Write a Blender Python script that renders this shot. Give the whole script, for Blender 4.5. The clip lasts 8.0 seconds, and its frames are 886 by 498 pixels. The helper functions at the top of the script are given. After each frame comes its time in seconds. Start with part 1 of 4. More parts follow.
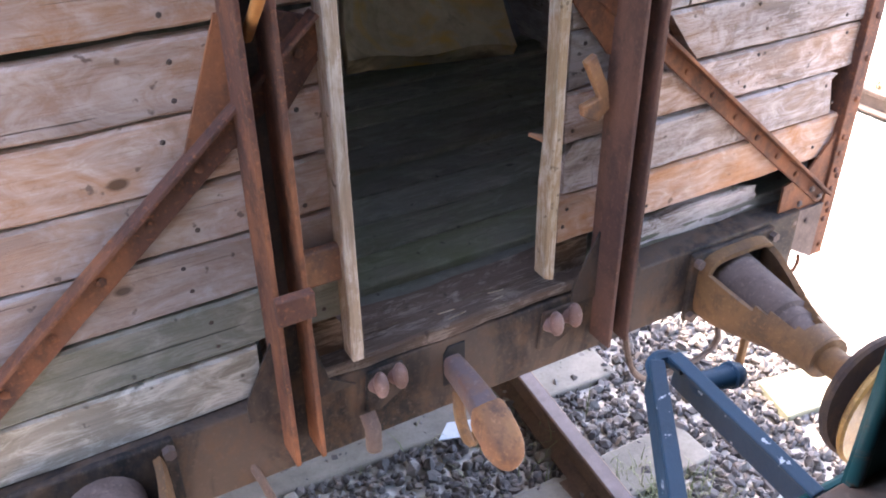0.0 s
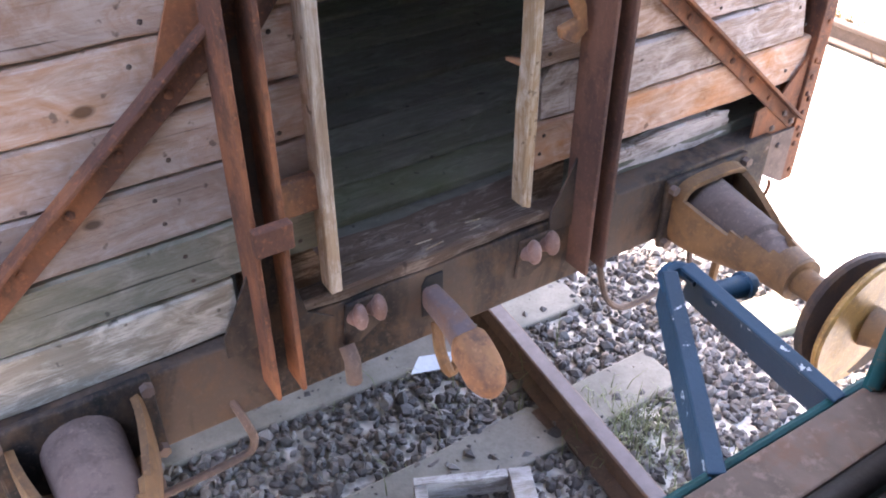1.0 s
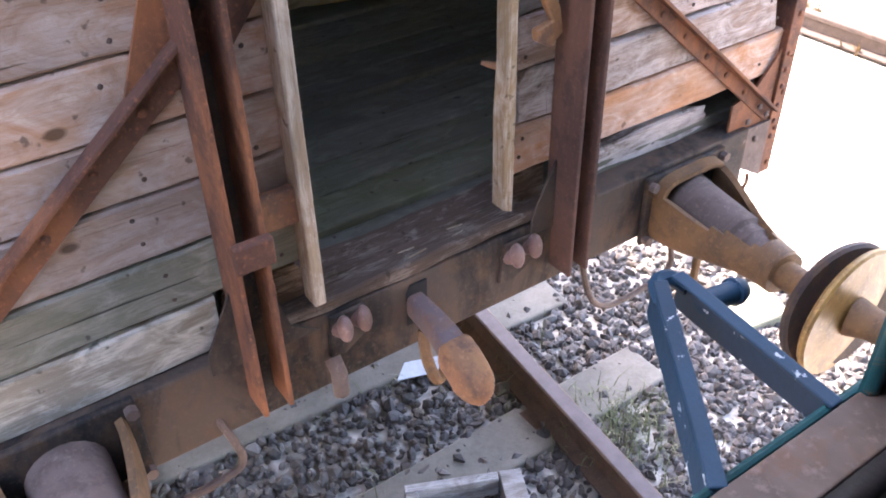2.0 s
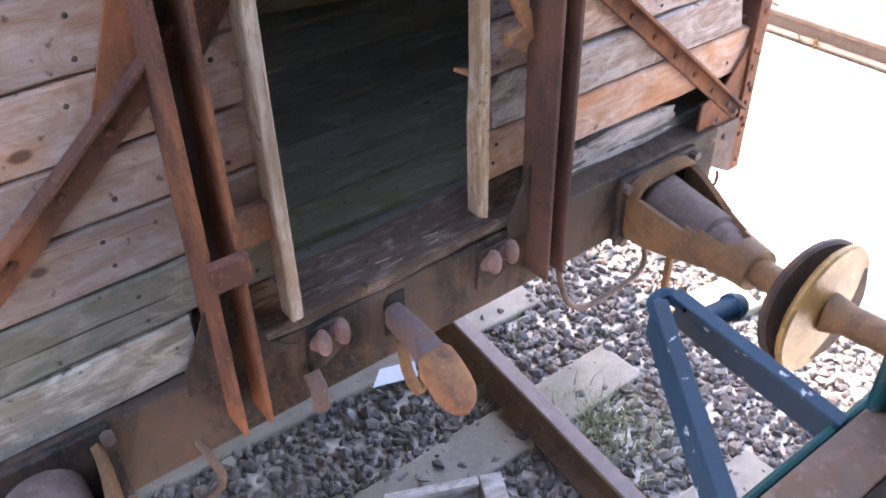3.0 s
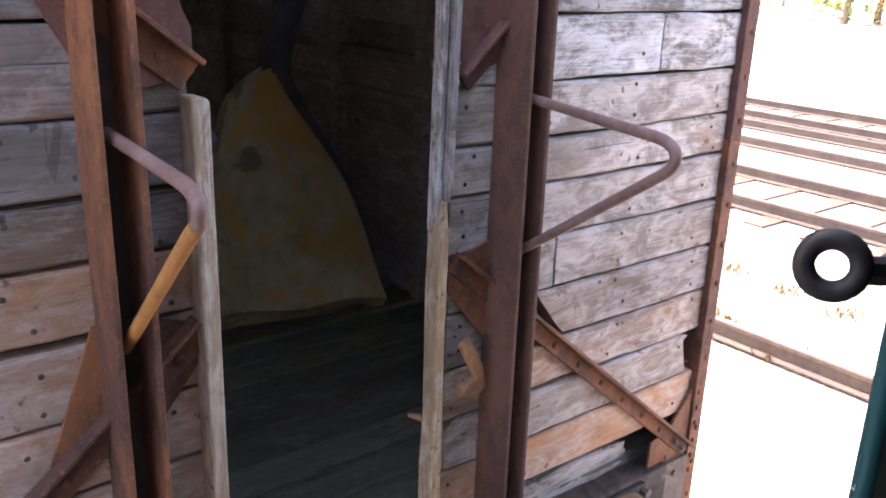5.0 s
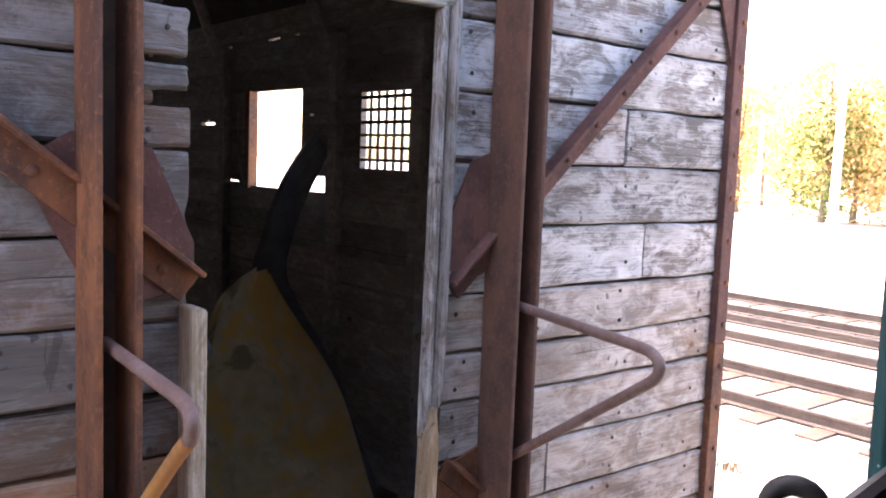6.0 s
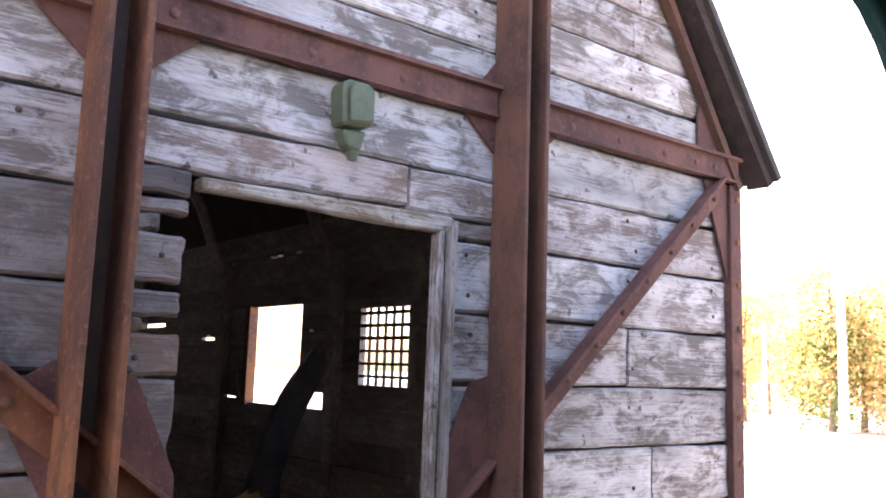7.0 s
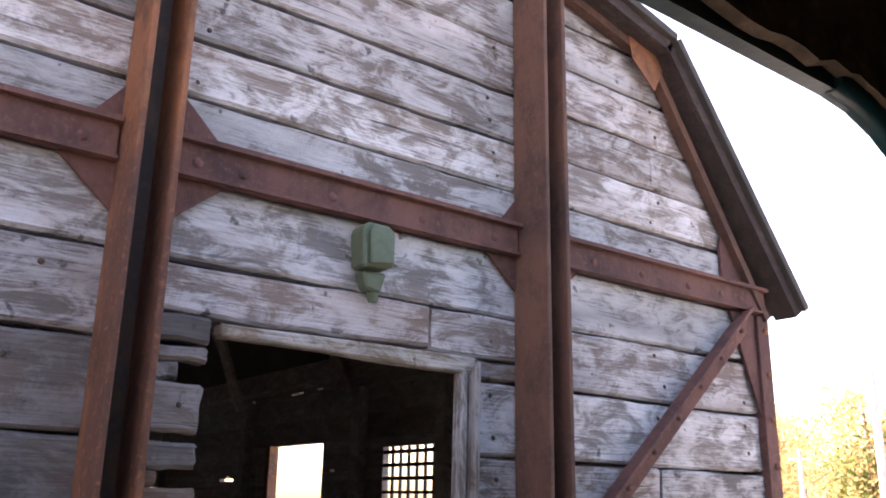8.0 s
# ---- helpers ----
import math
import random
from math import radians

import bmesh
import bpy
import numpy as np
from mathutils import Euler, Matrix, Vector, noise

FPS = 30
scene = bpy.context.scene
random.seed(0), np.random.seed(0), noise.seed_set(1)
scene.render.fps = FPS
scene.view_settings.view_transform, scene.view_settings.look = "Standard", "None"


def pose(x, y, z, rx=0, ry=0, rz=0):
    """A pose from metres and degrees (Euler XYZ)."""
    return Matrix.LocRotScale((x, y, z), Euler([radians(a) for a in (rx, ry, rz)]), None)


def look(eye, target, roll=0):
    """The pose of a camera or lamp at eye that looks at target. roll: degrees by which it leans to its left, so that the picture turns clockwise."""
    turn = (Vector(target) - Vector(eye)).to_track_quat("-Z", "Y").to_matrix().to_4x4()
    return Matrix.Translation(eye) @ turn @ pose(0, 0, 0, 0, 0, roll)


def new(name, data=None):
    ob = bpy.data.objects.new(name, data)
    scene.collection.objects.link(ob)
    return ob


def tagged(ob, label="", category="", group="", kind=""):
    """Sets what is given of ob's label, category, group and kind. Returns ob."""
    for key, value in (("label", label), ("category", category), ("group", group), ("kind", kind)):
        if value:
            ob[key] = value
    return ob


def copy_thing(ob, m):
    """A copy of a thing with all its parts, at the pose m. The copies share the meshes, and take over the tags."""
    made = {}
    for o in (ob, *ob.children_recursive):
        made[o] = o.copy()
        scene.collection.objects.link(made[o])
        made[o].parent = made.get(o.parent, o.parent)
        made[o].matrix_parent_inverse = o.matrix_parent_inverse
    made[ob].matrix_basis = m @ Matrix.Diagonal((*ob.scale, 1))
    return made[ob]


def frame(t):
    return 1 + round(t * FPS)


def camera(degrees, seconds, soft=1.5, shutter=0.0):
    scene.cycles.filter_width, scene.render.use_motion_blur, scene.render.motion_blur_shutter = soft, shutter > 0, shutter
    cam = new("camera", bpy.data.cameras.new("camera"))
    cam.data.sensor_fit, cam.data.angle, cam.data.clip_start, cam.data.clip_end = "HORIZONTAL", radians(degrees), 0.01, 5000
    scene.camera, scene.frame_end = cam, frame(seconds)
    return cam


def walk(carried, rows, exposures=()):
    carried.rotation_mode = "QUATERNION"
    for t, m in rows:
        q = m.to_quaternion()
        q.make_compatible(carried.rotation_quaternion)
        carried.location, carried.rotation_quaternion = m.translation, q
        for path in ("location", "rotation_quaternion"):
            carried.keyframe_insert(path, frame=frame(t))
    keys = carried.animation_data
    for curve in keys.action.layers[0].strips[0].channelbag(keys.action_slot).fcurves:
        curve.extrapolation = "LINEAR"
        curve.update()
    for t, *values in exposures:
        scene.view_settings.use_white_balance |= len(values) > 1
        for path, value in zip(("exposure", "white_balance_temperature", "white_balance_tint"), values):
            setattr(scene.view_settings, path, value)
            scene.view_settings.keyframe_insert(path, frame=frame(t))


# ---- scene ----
cam = camera(54.0, 8.0, 1.9)
PATH = [
    (0, (-0.785, -1.384, 2.407), (0.04, 0.09, 1.335), -0.7),
    (0.5, (-0.801, -1.35, 2.374), (0.037, 0.015, 1.177), 1.4),
    (1, (-0.813, -1.35, 2.37), (0.052, 0.008, 1.183), -0.0),
    (1.5, (-0.807, -1.348, 2.373), (0.076, 0.004, 1.193), -0.6),
    (3, (-0.81, -1.294, 2.382), (0.155, -0.009, 1.192), -1.4),
    (3.5, (-0.802, -1.307, 2.413), (0.214, 0.018, 1.312), -0.0),
    (4, (-0.812, -1.335, 2.452), (0.272, 0.068, 1.526), 0.6),
    (4.5, (-0.79, -1.328, 2.529), (0.344, 0.104, 1.715), 1.5),
    (4.7, (-0.79, -1.328, 2.537), (0.367, 0.124, 1.793), 1.8),
    (5.8, (-0.804, -1.344, 2.596), (0.45, 0.185, 2.292), 2.0),
    (6, (-0.809, -1.353, 2.587), (0.444, 0.193, 2.385), 2.2),
    (6.5, (-0.793, -1.34, 2.583), (0.437, 0.235, 2.66), 3.0),
    (7, (-0.775, -1.33, 2.615), (0.454, 0.223, 2.89), 1.9),
    (7.5, (-0.78, -1.331, 2.636), (0.422, 0.193, 3.116), 1.4),
    (8, (-0.766, -1.316, 2.64), (0.382, 0.223, 3.203), 1.1),
]
walk(cam, [(t, look(eye, target, roll)) for t, eye, target, roll in PATH],
     exposures=[(0.0, 3.6, 6700, 24), (3.0, 3.5, 6700, 24), (4.5, 3.2, 6700, 24), (6.0, 3.02, 6800, 25), (7.0, 2.9, 7000, 27), (8.0, 2.46, 7000, 27)])

# ---- world, sun, exposure ----
SUN_ROT = -8.0     # bearing of the sun, from +y towards +x
SUN_ELEV = 50.0
world = bpy.data.worlds.new("sky")
scene.world = world
world.use_nodes = True
wn = world.node_tree.nodes
sky = wn.new("ShaderNodeTexSky")
sky.sky_type = "NISHITA"
sky.sun_disc = False
sky.sun_elevation = radians(SUN_ELEV)
sky.sun_rotation = radians(SUN_ROT)
sky.air_density, sky.dust_density, sky.ozone_density = 1.3, 3.0, 1.0
wn["Background"].inputs["Strength"].default_value = 0.15
world.node_tree.links.new(sky.outputs[0], wn["Background"].inputs["Color"])
sun = new("sun", bpy.data.lights.new("sun", "SUN"))
sun.data.energy, sun.data.angle, sun.data.color = 3.0, radians(0.5), (1.0, 0.93, 0.82)
sun_way = Vector((math.sin(radians(SUN_ROT)) * math.cos(radians(SUN_ELEV)), math.cos(radians(SUN_ROT)) * math.cos(radians(SUN_ELEV)), math.sin(radians(SUN_ELEV))))
sun.matrix_world = Matrix.Translation((10, 5, 20)) @ sun_way.to_track_quat("Z", "Y").to_matrix().to_4x4()


# ---- materials ----
class Mat:
    """A node material with short ways to add nodes."""

    def __init__(self, name):
        self.m = bpy.data.materials.new(name)
        self.m.use_nodes = True
        self.n, self.l = self.m.node_tree.nodes, self.m.node_tree.links
        self.b = self.n["Principled BSDF"]
        co = self.n.new("ShaderNodeTexCoord")
        info = self.n.new("ShaderNodeObjectInfo")
        off = self.n.new("ShaderNodeVectorMath")
        off.operation = "MULTIPLY_ADD"
        self.l.new(info.outputs["Random"], off.inputs[0])
        off.inputs[1].default_value = (37.0, 53.0, 71.0)
        self.l.new(co.outputs["Object"], off.inputs[2])
        self.co, self.rand = off.outputs[0], info.outputs["Random"]

    def put(self, sock, v):
        if hasattr(v, "is_output"):
            self.l.new(v, sock)
        else:
            sock.default_value = v

    def noise(self, scale, stretch=(1, 1, 1), detail=5, rough=0.6, distort=0.0):
        mp = self.n.new("ShaderNodeMapping")
        mp.inputs["Scale"].default_value = stretch
        self.l.new(self.co, mp.inputs[0])
        t = self.n.new("ShaderNodeTexNoise")
        t.inputs["Scale"].default_value, t.inputs["Detail"].default_value = scale, detail
        t.inputs["Roughness"].default_value, t.inputs["Distortion"].default_value = rough, distort
        self.l.new(mp.outputs[0], t.inputs["Vector"])
        return t.outputs["Fac"]

    def cells(self, scale, stretch=(1, 1, 1), feature="F1"):
        mp = self.n.new("ShaderNodeMapping")
        mp.inputs["Scale"].default_value = stretch
        self.l.new(self.co, mp.inputs[0])
        t = self.n.new("ShaderNodeTexVoronoi")
        t.feature = feature
        t.inputs["Scale"].default_value = scale
        self.l.new(mp.outputs[0], t.inputs["Vector"])
        return t.outputs["Distance"]

    def ramp(self, fac, lo, hi):
        r = self.n.new("ShaderNodeMapRange")
        self.l.new(fac, r.inputs["Value"])
        r.inputs["From Min"].default_value, r.inputs["From Max"].default_value = lo, hi
        return r.outputs[0]

    def math(self, op, a, b):
        x = self.n.new("ShaderNodeMath")
        x.operation = op
        self.put(x.inputs[0], a)
        self.put(x.inputs[1], b)
        return x.outputs[0]

    def mix(self, fac, a, b):
        x = self.n.new("ShaderNodeMix")
        x.data_type = "RGBA"
        for sock, v in ((x.inputs[0], fac), (x.inputs[6], a), (x.inputs[7], b)):
            self.put(sock, (*v, 1.0) if isinstance(v, tuple) else v)
        return x.outputs[2]

    def done(self, colour, rough=0.8, bump=None, strength=0.4, distance=0.01, metal=0.0, spec=0.3):
        self.put(self.b.inputs["Base Color"], (*colour, 1.0) if isinstance(colour, tuple) else colour)
        self.put(self.b.inputs["Roughness"], rough)
        self.b.inputs["Metallic"].default_value = metal
        self.b.inputs["Specular IOR Level"].default_value = spec
        if bump is not None:
            bn = self.n.new("ShaderNodeBump")
            bn.inputs["Strength"].default_value, bn.inputs["Distance"].default_value = strength, distance
            self.l.new(bump, bn.inputs["Height"])
            self.l.new(bn.outputs[0], self.b.inputs["Normal"])
        return self.m


def wood(name, base, pale, stain, paint=0.5, stain_amount=0.5, along="x", streak=0.6, soft=1.0):
    """Weathered board: long grain, worn pale paint or bleached fibre in blotches and ridges, stains, knots and checks."""
    a = Mat(name)

    def st(lng, cross):
        return {"x": (lng, cross, cross), "z": (cross, cross, lng), "y": (cross, lng, cross)}[along]

    grain = a.noise(6.0, st(0.5, 12.0), 8, 0.7, 0.4)
    fine = a.noise(20.0, st(0.4, 12.0), 6, 0.72, 0.3)
    blotch = a.noise(4.5, st(0.9, 1.8), 7, 0.68, 0.9)
    patch = a.noise(11.0, st(0.8, 1.7), 9, 0.75, 1.0)
    broad = a.noise(1.6, st(0.8, 2.6), 4, 0.6, 0.5)
    # colour of the bare wood
    c = a.mix(a.ramp(grain, 0.3, 0.72), tuple(v * 0.68 for v in base), tuple(v * 1.1 for v in base))
    c = a.mix(a.math("MULTIPLY", a.ramp(blotch, 0.42, 0.66), stain_amount), c, stain)
    # paint that is left: blotches, broken up along the ridges of the grain
    left = a.math("ADD", a.math("ADD", a.math("MULTIPLY", patch, 0.55 - 0.25 * streak), a.math("MULTIPLY", fine, 0.1 + 0.3 * streak)), a.math("ADD", a.math("MULTIPLY", blotch, 0.2), a.math("MULTIPLY", broad, 0.15)))
    th = 0.58 - 0.16 * paint
    c = a.mix(a.math("MULTIPLY", a.ramp(left, th - 0.025 * soft, th + 0.035 * soft), 0.72), c, pale)
    c = a.mix(a.math("MULTIPLY", a.ramp(left, th + 0.03, th + 0.03 + 0.06 * soft), 0.5), c, tuple(min(0.8, v * 1.18) for v in pale))
    # broad drifts of warmer stain along the board
    drift = a.noise(2.3, st(0.7, 2.2), 5, 0.6, 0.8)
    c = a.mix(a.math("MULTIPLY", a.ramp(drift, 0.5, 0.68), 0.75 * stain_amount), c, tuple(v * 1.1 for v in stain))
    # weather stains, damp runs, splits along the grain, checks across it, knots, nail spots
    c = a.mix(a.math("MULTIPLY", a.ramp(broad, 0.50, 0.70), 0.6), c, tuple(v * 0.45 for v in base))
    c = a.mix(a.math("MULTIPLY", a.ramp(fine, 0.40, 0.33), 0.35 + 0.45 * streak), c, tuple(v * 0.25 for v in base))
    split = a.noise(5.5, st(0.25, 16.0), 3, 0.5, 0.4)
    c = a.mix(a.math("MULTIPLY", a.ramp(split, 0.70, 0.73), 0.8), c, tuple(v * 0.14 for v in base))
    check = a.noise(3.4, st(9.0, 1.5), 4, 0.6, 0.6)
    c = a.mix(a.math("MULTIPLY", a.ramp(check, 0.70, 0.72), 0.35), c, tuple(v * 0.16 for v in base))
    knot = a.cells(2.7, st(1.0, 1.7))
    c = a.mix(a.math("MULTIPLY", a.ramp(knot, 0.15, 0.07), 0.35), c, stain)
    c = a.mix(a.math("MULTIPLY", a.ramp(knot, 0.06, 0.035), 0.85), c, tuple(v * 0.2 for v in stain))
    spots = a.noise(30.0, (1, 1, 1), 3, 0.5)
    c = a.mix(a.math("MULTIPLY", a.ramp(spots, 0.67, 0.72), 0.75), c, tuple(v * 0.25 for v in base))
    tone = a.n.new("ShaderNodeHueSaturation")
    a.l.new(c, tone.inputs["Color"])
    a.l.new(a.math("ADD", a.math("MULTIPLY", a.rand, 0.44), 0.80), tone.inputs["Value"])
    a.l.new(a.math("ADD", a.math("MULTIPLY", a.math("FRACT", a.math("MULTIPLY", a.rand, 7.3), 0.0), 0.6), 0.75), tone.inputs["Saturation"])
    h = a.math("ADD", a.math("MULTIPLY", fine, 0.6), a.math("ADD", a.math("MULTIPLY", left, 0.9), a.math("MULTIPLY", a.ramp(split, 0.73, 0.68), 0.5)))
    return a.done(tone.outputs[0], 0.85, h, 0.7, 0.006, spec=0.2)


def rust(name, light, dark, deep, rough=0.75, patch=0.5, edge=0.15):
    a = Mat(name)
    big, mid, fine = a.noise(4.0, (1, 1, 0.5), 5, 0.65, 0.5), a.noise(17.0, (1, 1, 0.7), 6, 0.7), a.noise(90.0, (1, 1, 1), 4, 0.7)
    c = a.mix(a.ramp(big, 0.5 - edge, 0.5 + edge), dark, light)
    c = a.mix(a.math("MULTIPLY", a.ramp(mid, 0.48, 0.62), patch), c, deep)
    c = a.mix(a.math("MULTIPLY", a.ramp(fine, 0.55, 0.7), 0.5), c, tuple(min(1, v * 1.5) for v in light))
    h = a.math("ADD", a.math("MULTIPLY", mid, 0.7), a.math("MULTIPLY", fine, 0.5))
    return a.done(c, rough, h, 0.5, 0.004, spec=0.35)


def plain(name, colour, rough=0.8, vary=0.3, scale=12.0, bump=0.3, metal=0.0):
    a = Mat(name)
    f, g = a.noise(scale, (1, 1, 1), 6, 0.65), a.noise(scale * 9, (1, 1, 1), 4, 0.6)
    c = a.mix(a.ramp(f, 0.3, 0.7), tuple(v * (1 - vary) for v in colour), tuple(min(1, v * (1 + vary)) for v in colour))
    c = a.mix(a.math("MULTIPLY", a.ramp(g, 0.5, 0.75), 0.4), c, tuple(v * 0.55 for v in colour))
    return a.done(c, rough, g, bump, 0.004, metal=metal)


M_HIGH = wood("weathered_plank", (0.235, 0.198, 0.183), (0.61, 0.572, 0.575), (0.22, 0.15, 0.11), 0.56, 0.5, "x", 0.4)
# bare grey wood with the dimmer left side's shade in its colour
M_BARE_SHADED = wood("bare_grey_shaded_plank", (0.175, 0.152, 0.143), (0.285, 0.27, 0.272), (0.21, 0.13, 0.085), 0.42, 0.55, "x", 0.35)
M_MID = wood("weathered_plank_warm", (0.30, 0.235, 0.205), (0.60, 0.53, 0.51), (0.38, 0.22, 0.13), 0.56, 0.45, "x", 0.28, 1.3)
M_LOW = wood("worn_red_plank", (0.40, 0.255, 0.19), (0.54, 0.44, 0.39), (0.43, 0.21, 0.10), 0.56, 0.65, "x", 0.12, 2.0)
M_GREEN = wood("mossy_plank", (0.20, 0.19, 0.15), (0.33, 0.305, 0.26), (0.14, 0.13, 0.085), 0.35, 0.6, "x", 0.2, 2.0)
M_PALE = wood("bleached_plank", (0.34, 0.30, 0.25), (0.60, 0.555, 0.49), (0.15, 0.125, 0.09), 0.50, 0.7, "x", 0.25, 1.3)
M_JAMB = wood("bare_jamb_wood", (0.33, 0.235, 0.15), (0.46, 0.39, 0.32), (0.22, 0.14, 0.08), 0.45, 0.6, "z")
M_LINTEL = wood("painted_frame_wood", (0.26, 0.215, 0.17), (0.52, 0.50, 0.48), (0.18, 0.13, 0.09), 0.50, 0.5)
M_FRAME = wood("flaking_frame_wood", (0.20, 0.17, 0.15), (0.46, 0.44, 0.44), (0.14, 0.10, 0.08), 0.47, 0.5, "z")
M_FLOOR = wood("damp_floor_board", (0.155, 0.145, 0.115), (0.23, 0.22, 0.18), (0.075, 0.085, 0.045), 0.25, 0.7, "x", 0.15, 2.0)
M_INSIDE = wood("dark_inner_board", (0.30, 0.265, 0.25), (0.42, 0.39, 0.37), (0.19, 0.15, 0.12), 0.4, 0.6, "y")
M_ROT = wood("rotten_wood", (0.11, 0.07, 0.05), (0.26, 0.20, 0.16), (0.05, 0.03, 0.02), 0.3, 0.7)
M_LIGHT_BLOCK = wood("light_block_board", (0.16, 0.13, 0.11), (0.24, 0.21, 0.18), (0.09, 0.07, 0.05), 0.4, 0.5, "z")
M_SLAB = plain("mossy_concrete", (0.22, 0.22, 0.155), 0.9, 0.25, 6.0, 0.5)
M_SLEEPER = plain("sleeper_concrete", (0.19, 0.175, 0.15), 0.9, 0.25, 7.0, 0.5)
M_RUST = rust("rusty_steel", (0.26, 0.098, 0.043), (0.105, 0.046, 0.031), (0.034, 0.02, 0.017), 0.8, 0.55, 0.11)
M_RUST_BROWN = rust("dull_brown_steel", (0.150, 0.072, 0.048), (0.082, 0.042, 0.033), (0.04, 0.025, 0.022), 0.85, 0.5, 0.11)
M_RUST_PINK = rust("faded_red_steel", (0.175, 0.078, 0.060), (0.095, 0.042, 0.035), (0.05, 0.028, 0.025), 0.85, 0.55, 0.11)
M_DARK = rust("dark_headstock_steel", (0.085, 0.060, 0.046), (0.013, 0.012, 0.012), (0.14, 0.072, 0.033), 0.8, 0.35, 0.07)
M_GREASE = rust("ochre_rust_steel", (0.22, 0.115, 0.048), (0.12, 0.068, 0.035), (0.06, 0.04, 0.03), 0.6)
# brighter copy of the ochre rust, painting in sunlight on the buffer plate
M_SUNLIT_OCHRE = rust("sunlit_ochre_steel", (0.52, 0.33, 0.11), (0.30, 0.17, 0.06), (0.10, 0.065, 0.04), 0.36, 0.5)
M_LUG = rust("orange_rust_casting", (0.33, 0.16, 0.07), (0.17, 0.08, 0.05), (0.06, 0.045, 0.045), 0.8, 0.6)
M_BORE = rust("dull_steel", (0.17, 0.118, 0.098), (0.11, 0.08, 0.068), (0.06, 0.042, 0.036), 0.8)
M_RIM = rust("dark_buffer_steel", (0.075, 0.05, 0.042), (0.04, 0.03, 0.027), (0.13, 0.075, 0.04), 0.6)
M_SHANK = rust("violet_brown_casting", (0.15, 0.105, 0.10), (0.10, 0.075, 0.075), (0.20, 0.10, 0.055), 0.75)
M_CLOTH = plain("dark_grey_cloth", (0.15, 0.15, 0.165), 0.95, 0.35, 5.0, 0.5)
M_FAR_RAIL = rust("sunlit_rail_rust", (0.115, 0.083, 0.066), (0.08, 0.058, 0.048), (0.055, 0.04, 0.034))
M_RAIL_TOP = plain("rail_steel", (0.115, 0.095, 0.095), 0.55, 0.2, 20.0, 0.1, 0.5)
M_RAIL = rust("rail_rust", (0.15, 0.09, 0.06), (0.09, 0.06, 0.045), (0.05, 0.035, 0.03))
M_BLACK = plain("black_rubber", (0.012, 0.012, 0.013), 0.6, 0.3, 10.0, 0.2)
M_ROOF = plain("roof_felt", (0.06, 0.05, 0.045), 0.9, 0.3, 6.0, 0.5)
M_TRIM = wood("roof_edge_board", (0.060, 0.043, 0.040), (0.095, 0.072, 0.066), (0.06, 0.04, 0.035), 0.35, 0.5)
M_BOX = plain("green_painted_metal", (0.105, 0.128, 0.078), 0.55, 0.22, 18.0, 0.15)
M_YELLOW = rust("ochre_painted_pipe", (0.42, 0.19, 0.055), (0.33, 0.14, 0.05), (0.20, 0.10, 0.06), 0.6, 0.5)
M_MAUVE = rust("bare_pipe", (0.25, 0.16, 0.14), (0.18, 0.10, 0.08), (0.12, 0.06, 0.04), 0.55, 0.5)


M_LINING = rust("scorched_brown_lining", (0.22, 0.16, 0.10), (0.09, 0.07, 0.05), (0.03, 0.025, 0.02), 0.85, 0.6)


def painted(name, paint, under, amount=0.3, rough=0.4, chips=0.66):
    """Gloss paint chipped to rusty metal, with pale scratches."""
    a = Mat(name)
    big, fine = a.noise(14.0, (1, 1, 1), 8, 0.72, 0.6), a.noise(120.0, (1, 1, 1), 3, 0.6)
    c = a.mix(a.ramp(a.noise(6.0), 0.3, 0.7), tuple(v * 0.7 for v in paint), tuple(v * 1.25 for v in paint))
    c = a.mix(a.ramp(big, 0.72 - 0.3 * amount, 0.75 - 0.3 * amount), c, under)
    c = a.mix(a.math("MULTIPLY", a.ramp(a.noise(40.0, (1, 1, 1), 5, 0.7), chips, chips + 0.03), 0.8), c, (0.42, 0.46, 0.50))
    return a.done(c, rough, a.math("ADD", big, a.math("MULTIPLY", fine, 0.3)), 0.35, 0.003, spec=0.3)


M_BLUE = painted("chipped_blue_paint", (0.003, 0.025, 0.052), (0.018, 0.020, 0.026), 0.3, 0.6, 0.63)
M_TEAL = painted("chipped_teal_paint", (0.006, 0.045, 0.05), (0.07, 0.05, 0.035), 0.35)
M_SILL = rust("worn_brown_sill", (0.11, 0.09, 0.08), (0.06, 0.05, 0.044), (0.10, 0.05, 0.028), 0.9, 0.5, 0.08)
M_HOOD = rust("sooty_lining", (0.075, 0.055, 0.038), (0.018, 0.016, 0.014), (0.12, 0.085, 0.05), 0.85, 0.6)


def foam():
    a = Mat("stained_foam")
    big, mid, fine = a.noise(3.2, (1, 1, 1), 4, 0.6, 0.8), a.noise(11.0, (1, 1, 1), 5, 0.6), a.noise(140.0, (1, 1, 1), 3, 0.6)
    c = a.mix(a.ramp(mid, 0.35, 0.65), (0.50, 0.39, 0.23), (0.66, 0.54, 0.34))
    c = a.mix(a.math("MULTIPLY", a.ramp(big, 0.52, 0.62), 0.8), c, (0.72, 0.42, 0.10))
    c = a.mix(a.math("MULTIPLY", a.ramp(big, 0.47, 0.38), 0.75), c, (0.20, 0.155, 0.11))
    return a.done(c, 0.95, a.math("ADD", mid, a.math("MULTIPLY", fine, 0.3)), 0.5, 0.01, spec=0.1)


